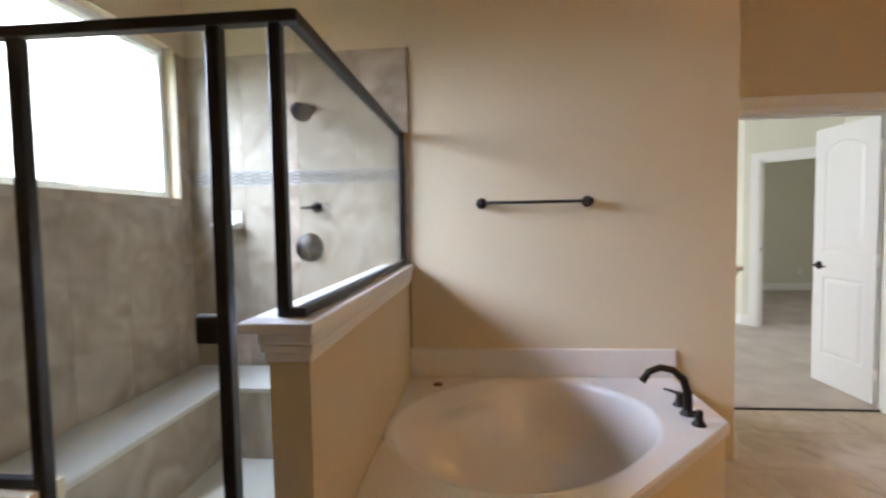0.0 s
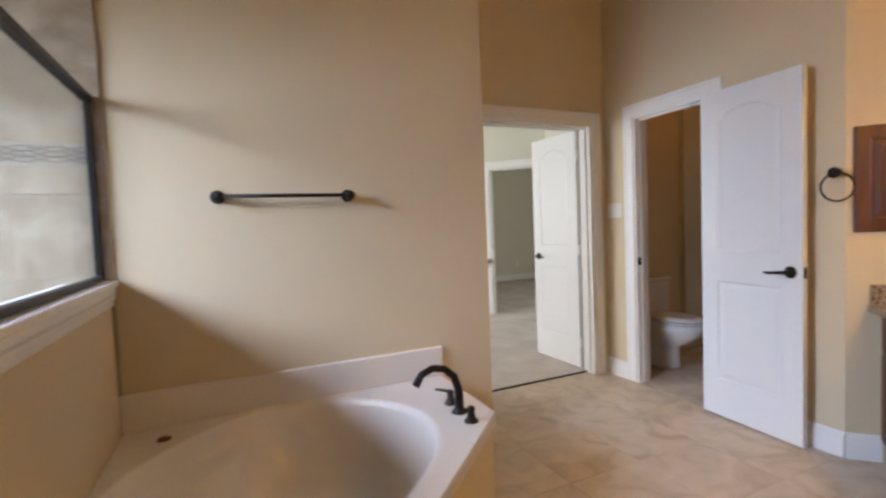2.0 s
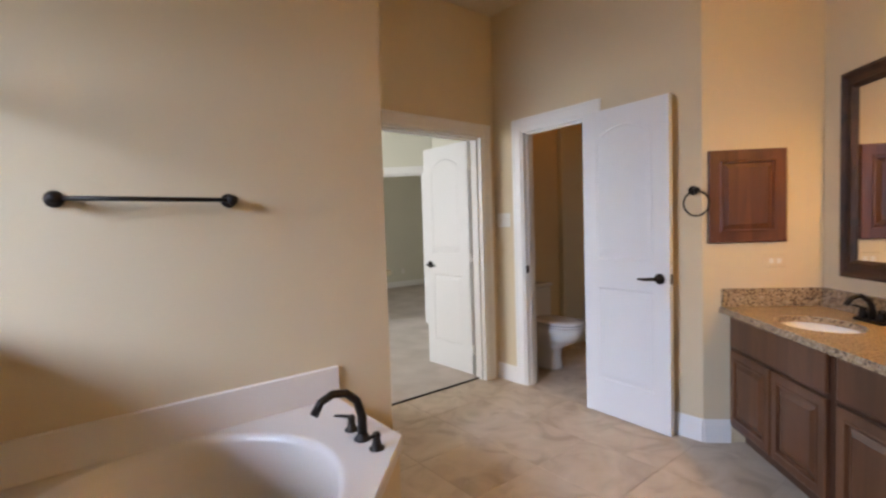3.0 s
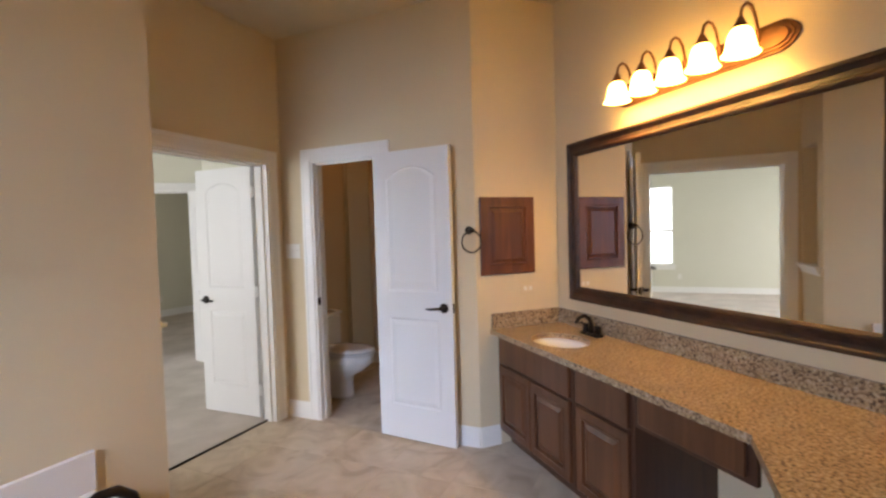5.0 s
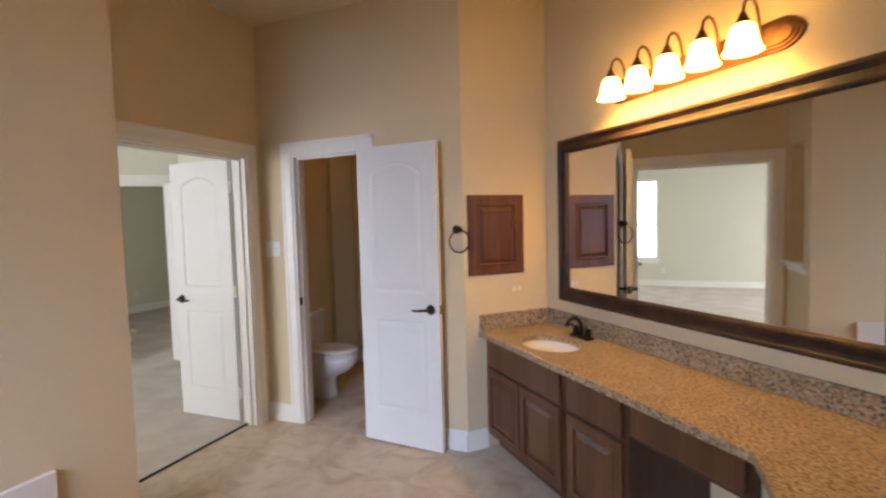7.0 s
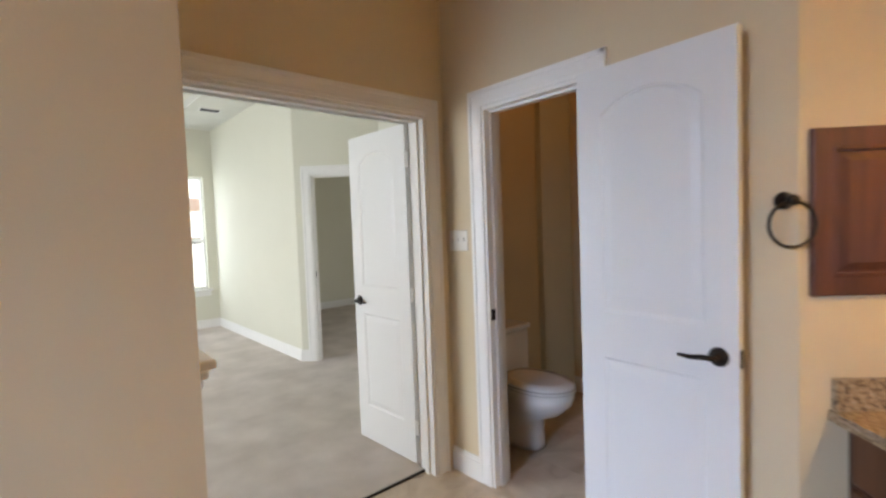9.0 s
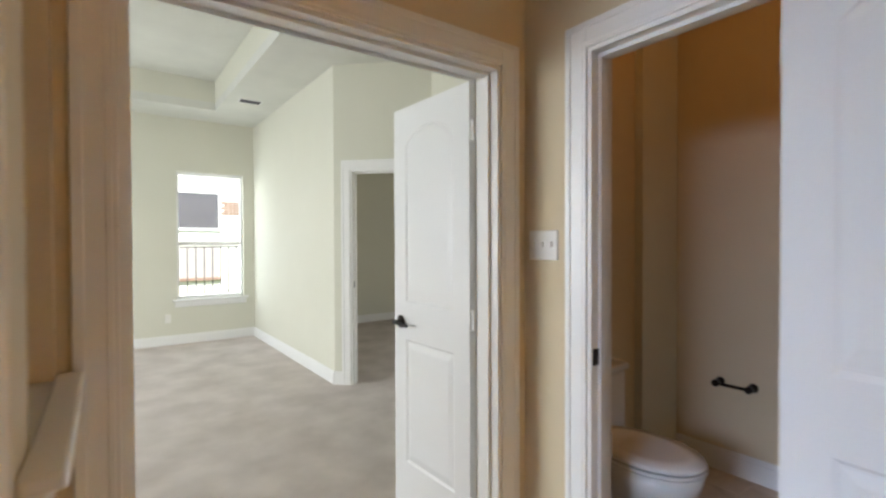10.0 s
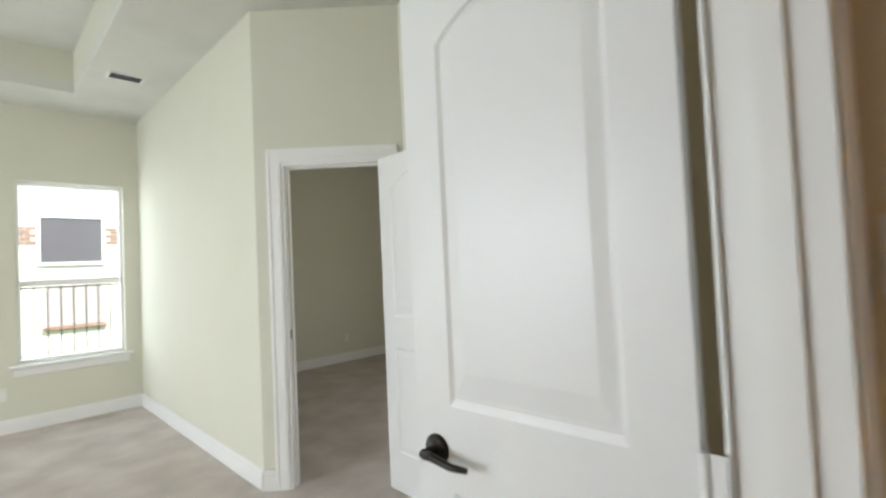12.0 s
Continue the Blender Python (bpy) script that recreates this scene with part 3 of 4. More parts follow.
# mosaic band: wavy strips
band = part("mosaic_band", box(XS + 0.012, YT - 0.0145, 1.588, 0.584, YT - 0.004, 1.674), MOSAIC, tile_bed_back, "grey mosaic band with a wavy strand pattern")
for k in range(3):
    for ph in (0.0, 3.14):
        pts = [(XS + 0.02 + 0.024 * i, YT - 0.0155, 1.61 + 0.021 * k + 0.012 * math.sin(i * 0.75 + ph)) for i in range(55)]
        part("strand", tube([p for p in pts if p[0] < 0.58], 0.0032, None, 5), STRAND, band)

# enclosure
enc = thing("shower_enclosure", Matrix.Translation((0, YK + 0.030, 0)), "clear glass shower enclosure in dark bronze framing above the half wall", "shower enclosure")
ZT = 1.872
XP = 0.540                      # pane above the half wall


def bar(name, x0, y0, z0, x1, y1, z1, parent=None):
    return part(name, box(x0, y0, z0, x1, y1, z1, 0.003), FRAMEMETAL, parent or enc)


bar("top_rail", XS + 0.004, -0.018, ZT - 0.030, XP + 0.018, 0.018, ZT)
bar("top_rail", XP - 0.018, 0.018, ZT - 0.030, XP + 0.018, YT - YK - 0.035, ZT)
bar("post", 0.482, -0.015, 1.113, 0.514, 0.015, ZT - 0.03)
bar("post", 0.322, -0.018, 0.16, 0.358, 0.018, ZT - 0.03)
bar("post", -0.218, -0.018, 0.16, -0.182, 0.018, ZT - 0.03)
bar("post", XS + 0.004, -0.015, 0.665, XS + 0.03, 0.015, ZT - 0.03)
bar("post", XP - 0.013, YT - YK - 0.065, 1.113, XP + 0.013, YT - YK - 0.037, ZT - 0.03)
bar("bottom_rail", XS + 0.03, -0.015, 0.64, -0.218, 0.015, 0.668)
bar("bottom_rail", 0.514, -0.015, 1.113, XP + 0.018, 0.015, 1.137)
bar("bottom_rail", XP - 0.015, 0.018, 1.113, XP + 0.015, YT - YK - 0.065, 1.137)
bar("bottom_rail", 0.358, -0.015, 0.16, 0.463, 0.015, 0.18)
for q in ((XS + 0.03, -0.003, 0.668, -0.218, 0.003, ZT - 0.03), (0.358, -0.003, 0.18, 0.463, 0.003, 1.0), (0.358, -0.003, 1.12, 0.482, 0.003, ZT - 0.03), (XP - 0.003, 0.018, 1.137, XP + 0.003, YT - YK - 0.065, ZT - 0.03)):
    g = part("pane", box(*q), GLASS, enc, "clear glass pane")
    g.visible_shadow = False
sdoor = part("shower_door", box(-0.180, -0.003, 0.18, 0.320, 0.003, ZT - 0.045), GLASS, enc, "clear frameless glass door")
sdoor.visible_shadow = False
for z in (1.08, 0.42):
    part("hinge", box(0.262, -0.014, z - 0.037, 0.326, 0.014, z + 0.037, 0.004), FRAMEMETAL, sdoor, "dark bronze glass hinge")

# shower fittings
head = thing("shower_spray", Matrix.Translation((0.02, YT - 0.014, 2.02)), "round bronze shower head on a short arm above the valve", "shower head")
part("flange", lathe([(0, 0), (0.03, 0), (0.028, 0.006), (0.012, 0.016), (0, 0.017)], Matrix.Rotation(math.pi / 2, 4, "X")), BRONZE, head)
part("arm", tube([(0, 0, 0), (0, -0.06, 0.012), (0, -0.11, 0.0), (0, -0.14, -0.03)], 0.010), BRONZE, head)
part("rose", lathe([(0, 0.035), (0.012, 0.035), (0.018, 0.02), (0.055, 0.006), (0.060, -0.004), (0.056, -0.010), (0, -0.010)], Matrix.Translation((0, -0.155, -0.05)) @ Matrix.Rotation(radians(-48), 4, "X")), BRONZE, head)
valve = thing("shower_valve", Matrix.Translation((-0.015, YT - 0.014, 1.218)), "round bronze shower valve plate with a lever", "shower valve")
part("plate", lathe([(0, 0), (0.085, 0), (0.085, 0.004), (0.07, 0.012), (0.035, 0.016), (0.03, 0.045), (0.02, 0.055), (0, 0.056)], Matrix.Rotation(math.pi / 2, 4, "X")), BRONZE, valve)
part("lever", tube([(0, -0.045, 0), (0.012, -0.055, -0.035), (0.018, -0.056, -0.07)], [0.009, 0.007, 0.006]), BRONZE, valve)
dvt = thing("shower_diverter", Matrix.Translation((0.035, YT - 0.014, 1.452)), "small bronze diverter knob between shower head and valve", "diverter")
part("flange", lathe([(0, 0), (0.032, 0), (0.030, 0.006), (0.014, 0.012), (0.013, 0.04), (0, 0.041)], Matrix.Rotation(math.pi / 2, 4, "X")), BRONZE, dvt)
part("lever", tube([(0.0, -0.036, 0), (-0.035, -0.044, -0.002), (-0.075, -0.045, -0.004)], [0.010, 0.008, 0.006]), BRONZE, dvt)
soap = thing("soap_dish", Matrix.Translation((-0.50, YT - 0.014, 1.35)), "white ceramic soap dish fixed to the tile", "soap dish")
part("dish", box(-0.075, -0.085, 0, 0.075, 0.001, 0.022, 0.008, None, 2), PORCELAIN, soap)
part("backplate", box(-0.08, -0.010, -0.015, 0.08, 0.001, 0.09, 0.006, None, 2), PORCELAIN, soap)

# shower window
win = tagged(new("window_shower"), "white-framed fixed window in the shower wall", "window", kind="structure")
win.matrix_world = Matrix.Translation((XS - 0.09, 0, 0))
bm = None
for q in ((SW[0], SW[2], SW[1], SW[2] + 0.04), (SW[0], SW[3] - 0.04, SW[1], SW[3]), (SW[0], SW[2] + 0.04, SW[0] + 0.04, SW[3] - 0.04), (SW[1] - 0.04, SW[2] + 0.04, SW[1], SW[3] - 0.04)):
    bm = box(-0.03, q[0], q[1], 0.03, q[2], q[3], 0.004, bm)
part("window_frame", bm, TRIM, win)
g = part("pane", box(-0.004, SW[0] + 0.04, SW[2] + 0.04, 0.0, SW[1] - 0.04, SW[3] - 0.04), GLASS, win)
g.visible_shadow = False

# ---------------------------------------------------------------- corner tub
ZD = 0.46
TUB = [(XK1 + 0.002, YT - 0.003), (2.06, YT - 0.003), (2.06, 3.49), (1.17, 2.60), (XK1 + 0.002, 2.60)]
tub = thing("corner_bathtub", Matrix.Translation((1.18, 3.48, 0)), "white acrylic corner bathtub set in a tan painted surround", "bathtub")


def tub_shell():
    t = bmesh.new()
    poly = [Vector((x - 1.18, y - 3.48)) for x, y in TUB]
    angles = [2 * math.pi * k / 96 for k in range(96)] + [math.atan2(p.y, p.x) % (2 * math.pi) for p in poly]
    angles = sorted(set(round(a, 5) for a in angles))

    def edge(a):
        d = Vector((math.cos(a), math.sin(a)))
        best = 9
        for p, q in zip(poly, poly[1:] + poly[:1]):
            e = q - p
            den = d.x * e.y - d.y * e.x
            if abs(den) > 1e-9:
                s = (p.x * e.y - p.y * e.x) / den
                u = (p.x * d.y - p.y * d.x) / den
                if s > 0 and -1e-4 <= u <= 1.0001:
                    best = min(best, s)
        return d * best

    def oval(a, sa, sb, ox=0.0, oy=0.0, power=2.3):
        c, s = math.cos(a - math.pi / 4), math.sin(a - math.pi / 4)
        r = 1.0 / ((abs(c) / sa) ** power + (abs(s) / sb) ** power) ** (1 / power)
        return Vector((math.cos(a) * r + ox, math.sin(a) * r + oy))
    rings = []
    for a in angles:
        e = edge(a)
        pts = [(e * 0.999, ZD - 0.05), (e, ZD - 0.012), (e * 0.992, ZD)]
        for sa, sb, z in ((0.645, 0.545, ZD), (0.625, 0.525, ZD + 0.004), (0.605, 0.508, ZD - 0.002), (0.595, 0.495, ZD - 0.03), (0.57, 0.46, ZD - 0.13), (0.52, 0.40, ZD - 0.25), (0.46, 0.33, ZD - 0.33), (0.38, 0.25, ZD - 0.36), (0.2, 0.12, ZD - 0.37), (0.01, 0.01, ZD - 0.372)):
            o = oval(a, sa, sb)
            # a shallow seat in the corner of the walls
            off = (a - radians(135) + math.pi) % (2 * math.pi) - math.pi
            seat = math.exp(-(off / radians(34)) ** 4)
            if z < ZD - 0.02 and sa > 0.4:
                z += (ZD - 0.075 - (0.645 - sa) * 0.25 - z) * seat
            pts.append((o, z))
        rings.append([t.verts.new((p.x, p.y, z)) for p, z in pts])
    n = len(rings)
    for i in range(n):
        a, b = rings[i], rings[(i + 1) % n]
        for k in range(len(a) - 1):
            f = t.faces.new((a[k], b[k], b[k + 1], a[k + 1]))
            f.smooth = k >= 3
    bmesh.ops.recalc_face_normals(t, faces=t.faces[:])
    return t


part("basin", tub_shell(), ACRYLIC, tub)
ap = prism([(x - 1.18, y - 3.48) for x, y in ((XK1 + 0.002, 2.615), (1.163, 2.615), (2.045, 3.497), (2.045, YT - 0.003), (2.03, YT - 0.003), (2.03, 3.51), (1.157, 2.635), (XK1 + 0.002, 2.635))], 0.0, ZD - 0.045)
part("surround", ap, WALL, tub, "tan painted tub surround")
part("splash_panel", box(XK1 + 0.002 - 1.18, YT - 0.020 - 3.48, ZD - 0.002, 2.067 - 1.18, YT - 0.0015 - 3.48, 0.622, 0.005), ACRYLIC, tub, "white upstand along the wall")
part("drain_cover", lathe([(0, 0.008), (0.022, 0.007), (0.027, 0.0), (0.027, -0.004)], Matrix.Translation((0.745 - 1.18, 3.92 - 3.48, ZD + 0.001))), COPPER, tub, "small dark round cap on the deck")

fau = thing("tub_faucet", Matrix.Translation((1.915, 3.565, ZD)) @ Matrix.Rotation(radians(178), 4, "Z"), "oil-rubbed bronze arched tub faucet with two lever handles on the deck", "faucet")
base_profile = [(0, 0), (0.034, 0), (0.034, 0.006), (0.026, 0.014), (0.020, 0.03), (0.018, 0.045), (0, 0.046)]
sp = [(0, 0, 0.03), (0.0, 0, 0.10), (0.02, 0, 0.165), (0.065, 0, 0.205), (0.12, 0, 0.215), (0.17, 0, 0.195), (0.198, 0, 0.150)]
bm = lathe(base_profile)
tube(sp, [0.021, 0.019, 0.018, 0.017, 0.016, 0.0155, 0.017], bm, 14)
part("spout", bm, BRONZE, fau)
for dy in (-0.11, 0.11):
    bm = lathe([(0, 0), (0.030, 0), (0.030, 0.006), (0.020, 0.014), (0.015, 0.04), (0.018, 0.055), (0.012, 0.065), (0, 0.066)], Matrix.Translation((-0.005, dy, 0)))
    tube([(-0.005, dy, 0.056), (0.02, dy * 1.15, 0.062), (0.055, dy * 1.35, 0.066)], [0.008, 0.007, 0.005], bm)
    part("handle", bm, BRONZE, fau)

# towel bar
tb = thing("towel_bar", Matrix.Translation((1.29, YT, 1.455)), "dark bronze towel bar fixed to the wall above the tub", "towel bar")
for x in (-0.295, 0.295):
    part("mount", lathe([(0, 0), (0.031, 0), (0.031, 0.008), (0.022, 0.016), (0.014, 0.022), (0.014, 0.05), (0.021, 0.054), (0.021, 0.076), (0, 0.08)], Matrix.Translation((x, 0, 0)) @ Matrix.Rotation(math.pi / 2, 4, "X")), BRONZE, tb)
part("rod", tube([(-0.29, -0.064, 0), (0.29, -0.064, 0)], 0.0095), BRONZE, tb)

# ---------------------------------------------------------------- vanity (local x along the mirror wall, -y into the room)
ZC = 0.80
BF = 0.50


def raised_front(x0, x1, z0, z1, y, bm=None, margin=0.055):
    """A cabinet door or drawer front on the face y, looking towards -y, with a raised field."""
    bm = box(x0, y - 0.009, z0, x1, y, z1, 0.0, bm)
    t = bmesh.new()
    rings = []
    for d, o in ((0.0, -0.008), (0.0, -0.015), (0.005, -0.019), (margin - 0.012, -0.0195), (margin - 0.006, -0.0235), (margin, -0.0235), (margin + 0.004, -0.012), (margin + 0.010, -0.012), (margin + 0.034, -0.0225), (margin + 0.037, -0.0225)):
        rings.append([t.verts.new((a, y + o, b)) for a, b in ((x0 + d, z0 + d), (x1 - d, z0 + d), (x1 - d, z1 - d), (x0 + d, z1 - d))])
    for a, b in zip(rings, rings[1:]):
        for k in range(4):
            t.faces.new((a[k], a[(k + 1) % 4], b[(k + 1) % 4], b[k]))
    t.faces.new(rings[-1])
    return merge(bm, t)


def cabinet_unit(x0, x1, label, doors, drawer=True, m=VAN):
    cab = thing("vanity_cabinet", m @ Matrix.Translation((x0, 0, 0)), label, "cabinet", "vanity cabinets")
    w = x1 - x0
    # darker stain behind the fronts paints in the shade of their gaps
    part("carcase", box(0.001, -BF + 0.02, 0.10, w - 0.001, -0.004, 0.60), CABINET_GAPSHADE, cab)
    part("face_frame", box(0.001, -BF, 0.10, w - 0.001, -BF + 0.02, ZC - 0.036), CABINET_GAPSHADE, cab)
    part("toe_kick", box(0.001, -BF + 0.08, 0.0, w - 0.001, -0.02, 0.10), CABINET_GAPSHADE, cab)
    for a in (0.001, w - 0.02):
        part("side_panel", box(a, -BF + 0.02, 0.60, a + 0.019, -0.004, ZC - 0.036), CABINET_GAPSHADE, cab)
    if drawer:
        bm = box(0.030, -BF - 0.019, 0.578, w - 0.025, -BF, ZC - 0.050, 0.007, None, 2)
        part("drawer_front", bm, CABINET, cab, "plain stained drawer front with eased edges")
    n = doors
    dw = (w - 0.055 - 0.012 * (n - 1)) / n
    for k in range(n):
        a = 0.030 + k * (dw + 0.012)
        part("cabinet_door", raised_front(a, a + dw, 0.125, 0.560 if drawer else ZC - 0.05, -BF), CABINET, cab, "raised-panel stained door")
    return cab


cabinet_unit(0.004, 0.835, "brown stained maple sink cabinet with two raised-panel doors", 2)
cabinet_unit(0.837, 1.262, "brown stained maple vanity cabinet with one drawer and one door", 1)
kx = 1.80
apron = thing("vanity_apron", VAN @ Matrix.Translation((1.263, 0, 0)), "brown stained maple drawer apron over the knee space", "cabinet")
part("rail", box(0.001, -BF, 0.60, kx - 1.263, -BF + 0.02, ZC - 0.036), CABINET_GAPSHADE, apron)
part("drawer_front", box(0.03, -BF - 0.018, 0.622, kx - 1.263 - 0.03, -BF, ZC - 0.05, 0.006, None, 2), CABINET, apron)
y2 = 1.70
# front corner of the two runs of counter
ka = (C.y + 0.56 * 0.70711 - y2) / 0.70711
kc = ab(ka, 0.56)
kb = ab(ka - 0.02, BF)
side = thing("vanity_side_cabinet", Matrix.Translation((1.52, YS, 0)), "brown stained maple cabinet under the second counter", "cabinet", "vanity cabinets")
xe = 2.60 - 1.52
part("body", box(0, 0.004, 0.10, xe, y2 - YS - 0.06, ZC - 0.036), CABINET, side)
part("toe_kick", box(0.01, 0.004, 0.0, xe - 0.01, y2 - YS - 0.14, 0.10), CABINET, side)
for k in range(2):
    bm = raised_front(-0.03 - (k + 1) * (xe - 0.06) / 2 + 0.005, -0.03 - k * (xe - 0.06) / 2 - 0.005, 0.125, ZC - 0.05, 0)
    bmesh.ops.transform(bm, matrix=Matrix.Translation((0, y2 - YS - 0.06, 0)) @ Matrix.Rotation(math.pi, 4, "Z"), verts=bm.verts[:])
    part("cabinet_door", bm, CABINET, side)


def slab_with_hole(outer, centre, sa, sb, ang, z0, z1):
    t = bmesh.new()
    vo = [t.verts.new((x, y, z1)) for x, y in outer]
    n = 40
    vi = []
    for k in range(n):
        a = 2 * math.pi * k / n
        x, y = sa * math.cos(a), sb * math.sin(a)
        vi.append(t.verts.new((centre[0] + x * math.cos(ang) - y * math.sin(ang), centre[1] + x * math.sin(ang) + y * math.cos(ang), z1)))
    es = [t.edges.new((vo[i], vo[(i + 1) % len(vo)])) for i in range(len(vo))] + [t.edges.new((vi[i], vi[(i + 1) % n])) for i in range(n)]
    bmesh.ops.triangle_fill(t, use_beauty=True, use_dissolve=False, edges=es)
    r = bmesh.ops.extrude_face_region(t, geom=t.faces[:])
    for v in r["geom"]:
        if isinstance(v, bmesh.types.BMVert):
            v.co.z = z0
    bmesh.ops.recalc_face_normals(t, faces=t.faces[:])
    return t


so = (0.48, 0.335)
sc = ab(*so)
outer = [ab(0.001, 0.001), ab(0.001, 0.56), kc, (1.50, y2), (1.50, YS + 0.001), (CS[0] - 0.001, YS + 0.001)]
counter = thing("granite_countertop", Matrix.Translation((0, 0, 0)), "speckled gold and grey granite countertop with an upstand", "countertop")
part("slab", slab_with_hole(outer, sc, 0.205, 0.160, radians(45), ZC - 0.034, ZC), GRANITE, counter)


def local(bm):
    bmesh.ops.transform(bm, matrix=VAN, verts=bm.verts[:])
    return bm


part("backsplash", local(box(0.022, -0.021, ZC, CS_a - 0.004, -0.001, ZC + 0.105, 0.003)), GRANITE, counter)
part("sidesplash", local(box(0.001, -0.55, ZC, 0.021, -0.001, ZC + 0.105, 0.003)), GRANITE, counter)
part("backsplash", box(1.50, YS + 0.001, ZC, CS[0] - 0.012, YS + 0.021, ZC + 0.105, 0.003), GRANITE, counter)
sink = thing("bathroom_sink", Matrix.Translation((*sc, ZC - 0.036)) @ Matrix.Rotation(radians(45), 4, "Z"), "white porcelain oval sink under the granite top", "sink")
part("bowl", lathe([(0.225, 0.0), (0.208, 0.0), (0.200, -0.02), (0.185, -0.06), (0.15, -0.10), (0.08, -0.125), (0.022, -0.13), (0.02, -0.14), (0, -0.14)], sy=0.78, seg=40), PORCELAIN, sink)
part("drain", lathe([(0, 0.003), (0.018, 0.003), (0.022, 0.0)], Matrix.Translation((0, 0, -0.129))), BRONZE, sink)
sf = thing("sink_faucet", VAN @ Matrix.Translation((so[0] - 0.01, -0.095, ZC)), "oil-rubbed bronze centerset sink faucet", "faucet")
bm = box(-0.085, -0.028, 0, 0.085, 0.028, 0.016, 0.007, None, 2)
part("base", bm, BRONZE, sf)
part("spout", tube([(0, 0, 0.012), (0, 0, 0.07), (0, -0.015, 0.105), (0, -0.05, 0.128), (0, -0.09, 0.118), (0, -0.115, 0.085)], [0.018, 0.014, 0.013, 0.012, 0.011, 0.012]), BRONZE, sf)
for x in (-0.055, 0.055):
    bm = lathe([(0, 0.012), (0.022, 0.012), (0.018, 0.035), (0.014, 0.055), (0.018, 0.062), (0, 0.068)], Matrix.Translation((x, 0, 0)))
    tube([(x, 0, 0.06), (x * 1.5, -0.012, 0.066), (x * 2.0, -0.02, 0.068)], [0.007, 0.006, 0.004], bm)
    part("handle", bm, BRONZE, sf)

# mirror
MX0, MX1, MZ0, MZ1, FW = 0.165, 1.99, 0.985, 2.035, 0.092
mir = thing("wall_mirror", VAN @ Matrix.Translation((0, 0, MZ0)), "large rectangular mirror in a distressed dark wood frame above the vanity", "mirror")
part("glass", box(MX0 + 0.06, -0.016, 0.06, MX1 - 0.06, -0.006, MZ1 - MZ0 - 0.06), MIRROR, mir, "silvered mirror glass")


def frame_side(p0, p1, inward):
    """One mitred length of moulding from p0 to p1 in x and z; inward points to the glass."""
    prof = [(0.0, 0.0), (0.0, 0.030), (0.008, 0.036), (0.018, 0.036), (0.024, 0.030), (0.040, 0.022), (0.060, 0.026), (0.070, 0.034), (0.078, 0.034), (0.084, 0.026), (FW, 0.019), (FW, 0.0)]
    t = bmesh.new()
    d = (Vector(p1) - Vector(p0)).normalized()
    inn = Vector(inward)
    rows = []
    for p, s in ((Vector(p0), 1), (Vector(p1), -1)):
        rows.append([t.verts.new(((p + inn * u + d * u * s).x, -v - 0.001, (p + inn * u + d * u * s).y)) for u, v in prof])
    for k in range(len(prof) - 1):
        t.faces.new((rows[0][k], rows[0][k + 1], rows[1][k + 1], rows[1][k]))
    bmesh.ops.recalc_face_normals(t, faces=t.faces[:])
    return t


hh = MZ1 - MZ0
for p0, p1, inn in (((MX0, 0), (MX1, 0), (0, 1)), ((MX1, 0), (MX1, hh), (-1, 0)), ((MX1, hh), (MX0, hh), (0, -1)), ((MX0, hh), (MX0, 0), (1, 0))):
    part("frame_side", frame_side(p0, p1, inn), MIRRORFRAME, mir, "distressed dark brown moulding")
# rope bead along the inside of the frame
bm = None
for x0, z0, x1, z1 in ((MX0 + FW - 0.011, FW - 0.011, MX1 - FW + 0.011, FW - 0.011), (MX0 + FW - 0.011, hh - FW + 0.011, MX1 - FW + 0.011, hh - FW + 0.011), (MX0 + FW - 0.011, FW - 0.011, MX0 + FW - 0.011, hh - FW + 0.011), (MX1 - FW + 0.011, FW - 0.011, MX1 - FW + 0.011, hh - FW + 0.011)):
    length = math.hypot(x1 - x0, z1 - z0)
    k = int(length / 0.014)
    pts = [(x0 + (x1 - x0) * i / k, -0.029, z0 + (z1 - z0) * i / k) for i in range(k + 1)]
    bm = tube(pts, [0.0055 if i % 2 else 0.0035 for i in range(k + 1)], bm, 6)
part("rope_bead", bm, MIRRORFRAME, mir, "dark beaded inner edge")

# vanity light
LZ, LX0, LX1 = 2.215, 0.63, 1.63
lamp = thing("vanity_light", VAN @ Matrix.Translation(((LX0 + LX1) / 2, 0, LZ)), "five-light bronze vanity fixture with lit white bell shades", "wall lamp")
half = (LX1 - LX0) / 2


def plate(r, d0, d1):
    pts = []
    for s in (1, -1):
        for i in range(13):
            a = -math.pi / 2 + math.pi * i / 12
            bulge = 1.0 + 0.10 * math.cos(3 * a)
            pts.append((s * (half - 0.075) + s * 0.075 * math.cos(a) * bulge * r / 0.062, s * r * math.sin(a)))
    return prism(pts, d0, d1, 0.004, None, Matrix.Rotation(math.pi / 2, 4, "X"))


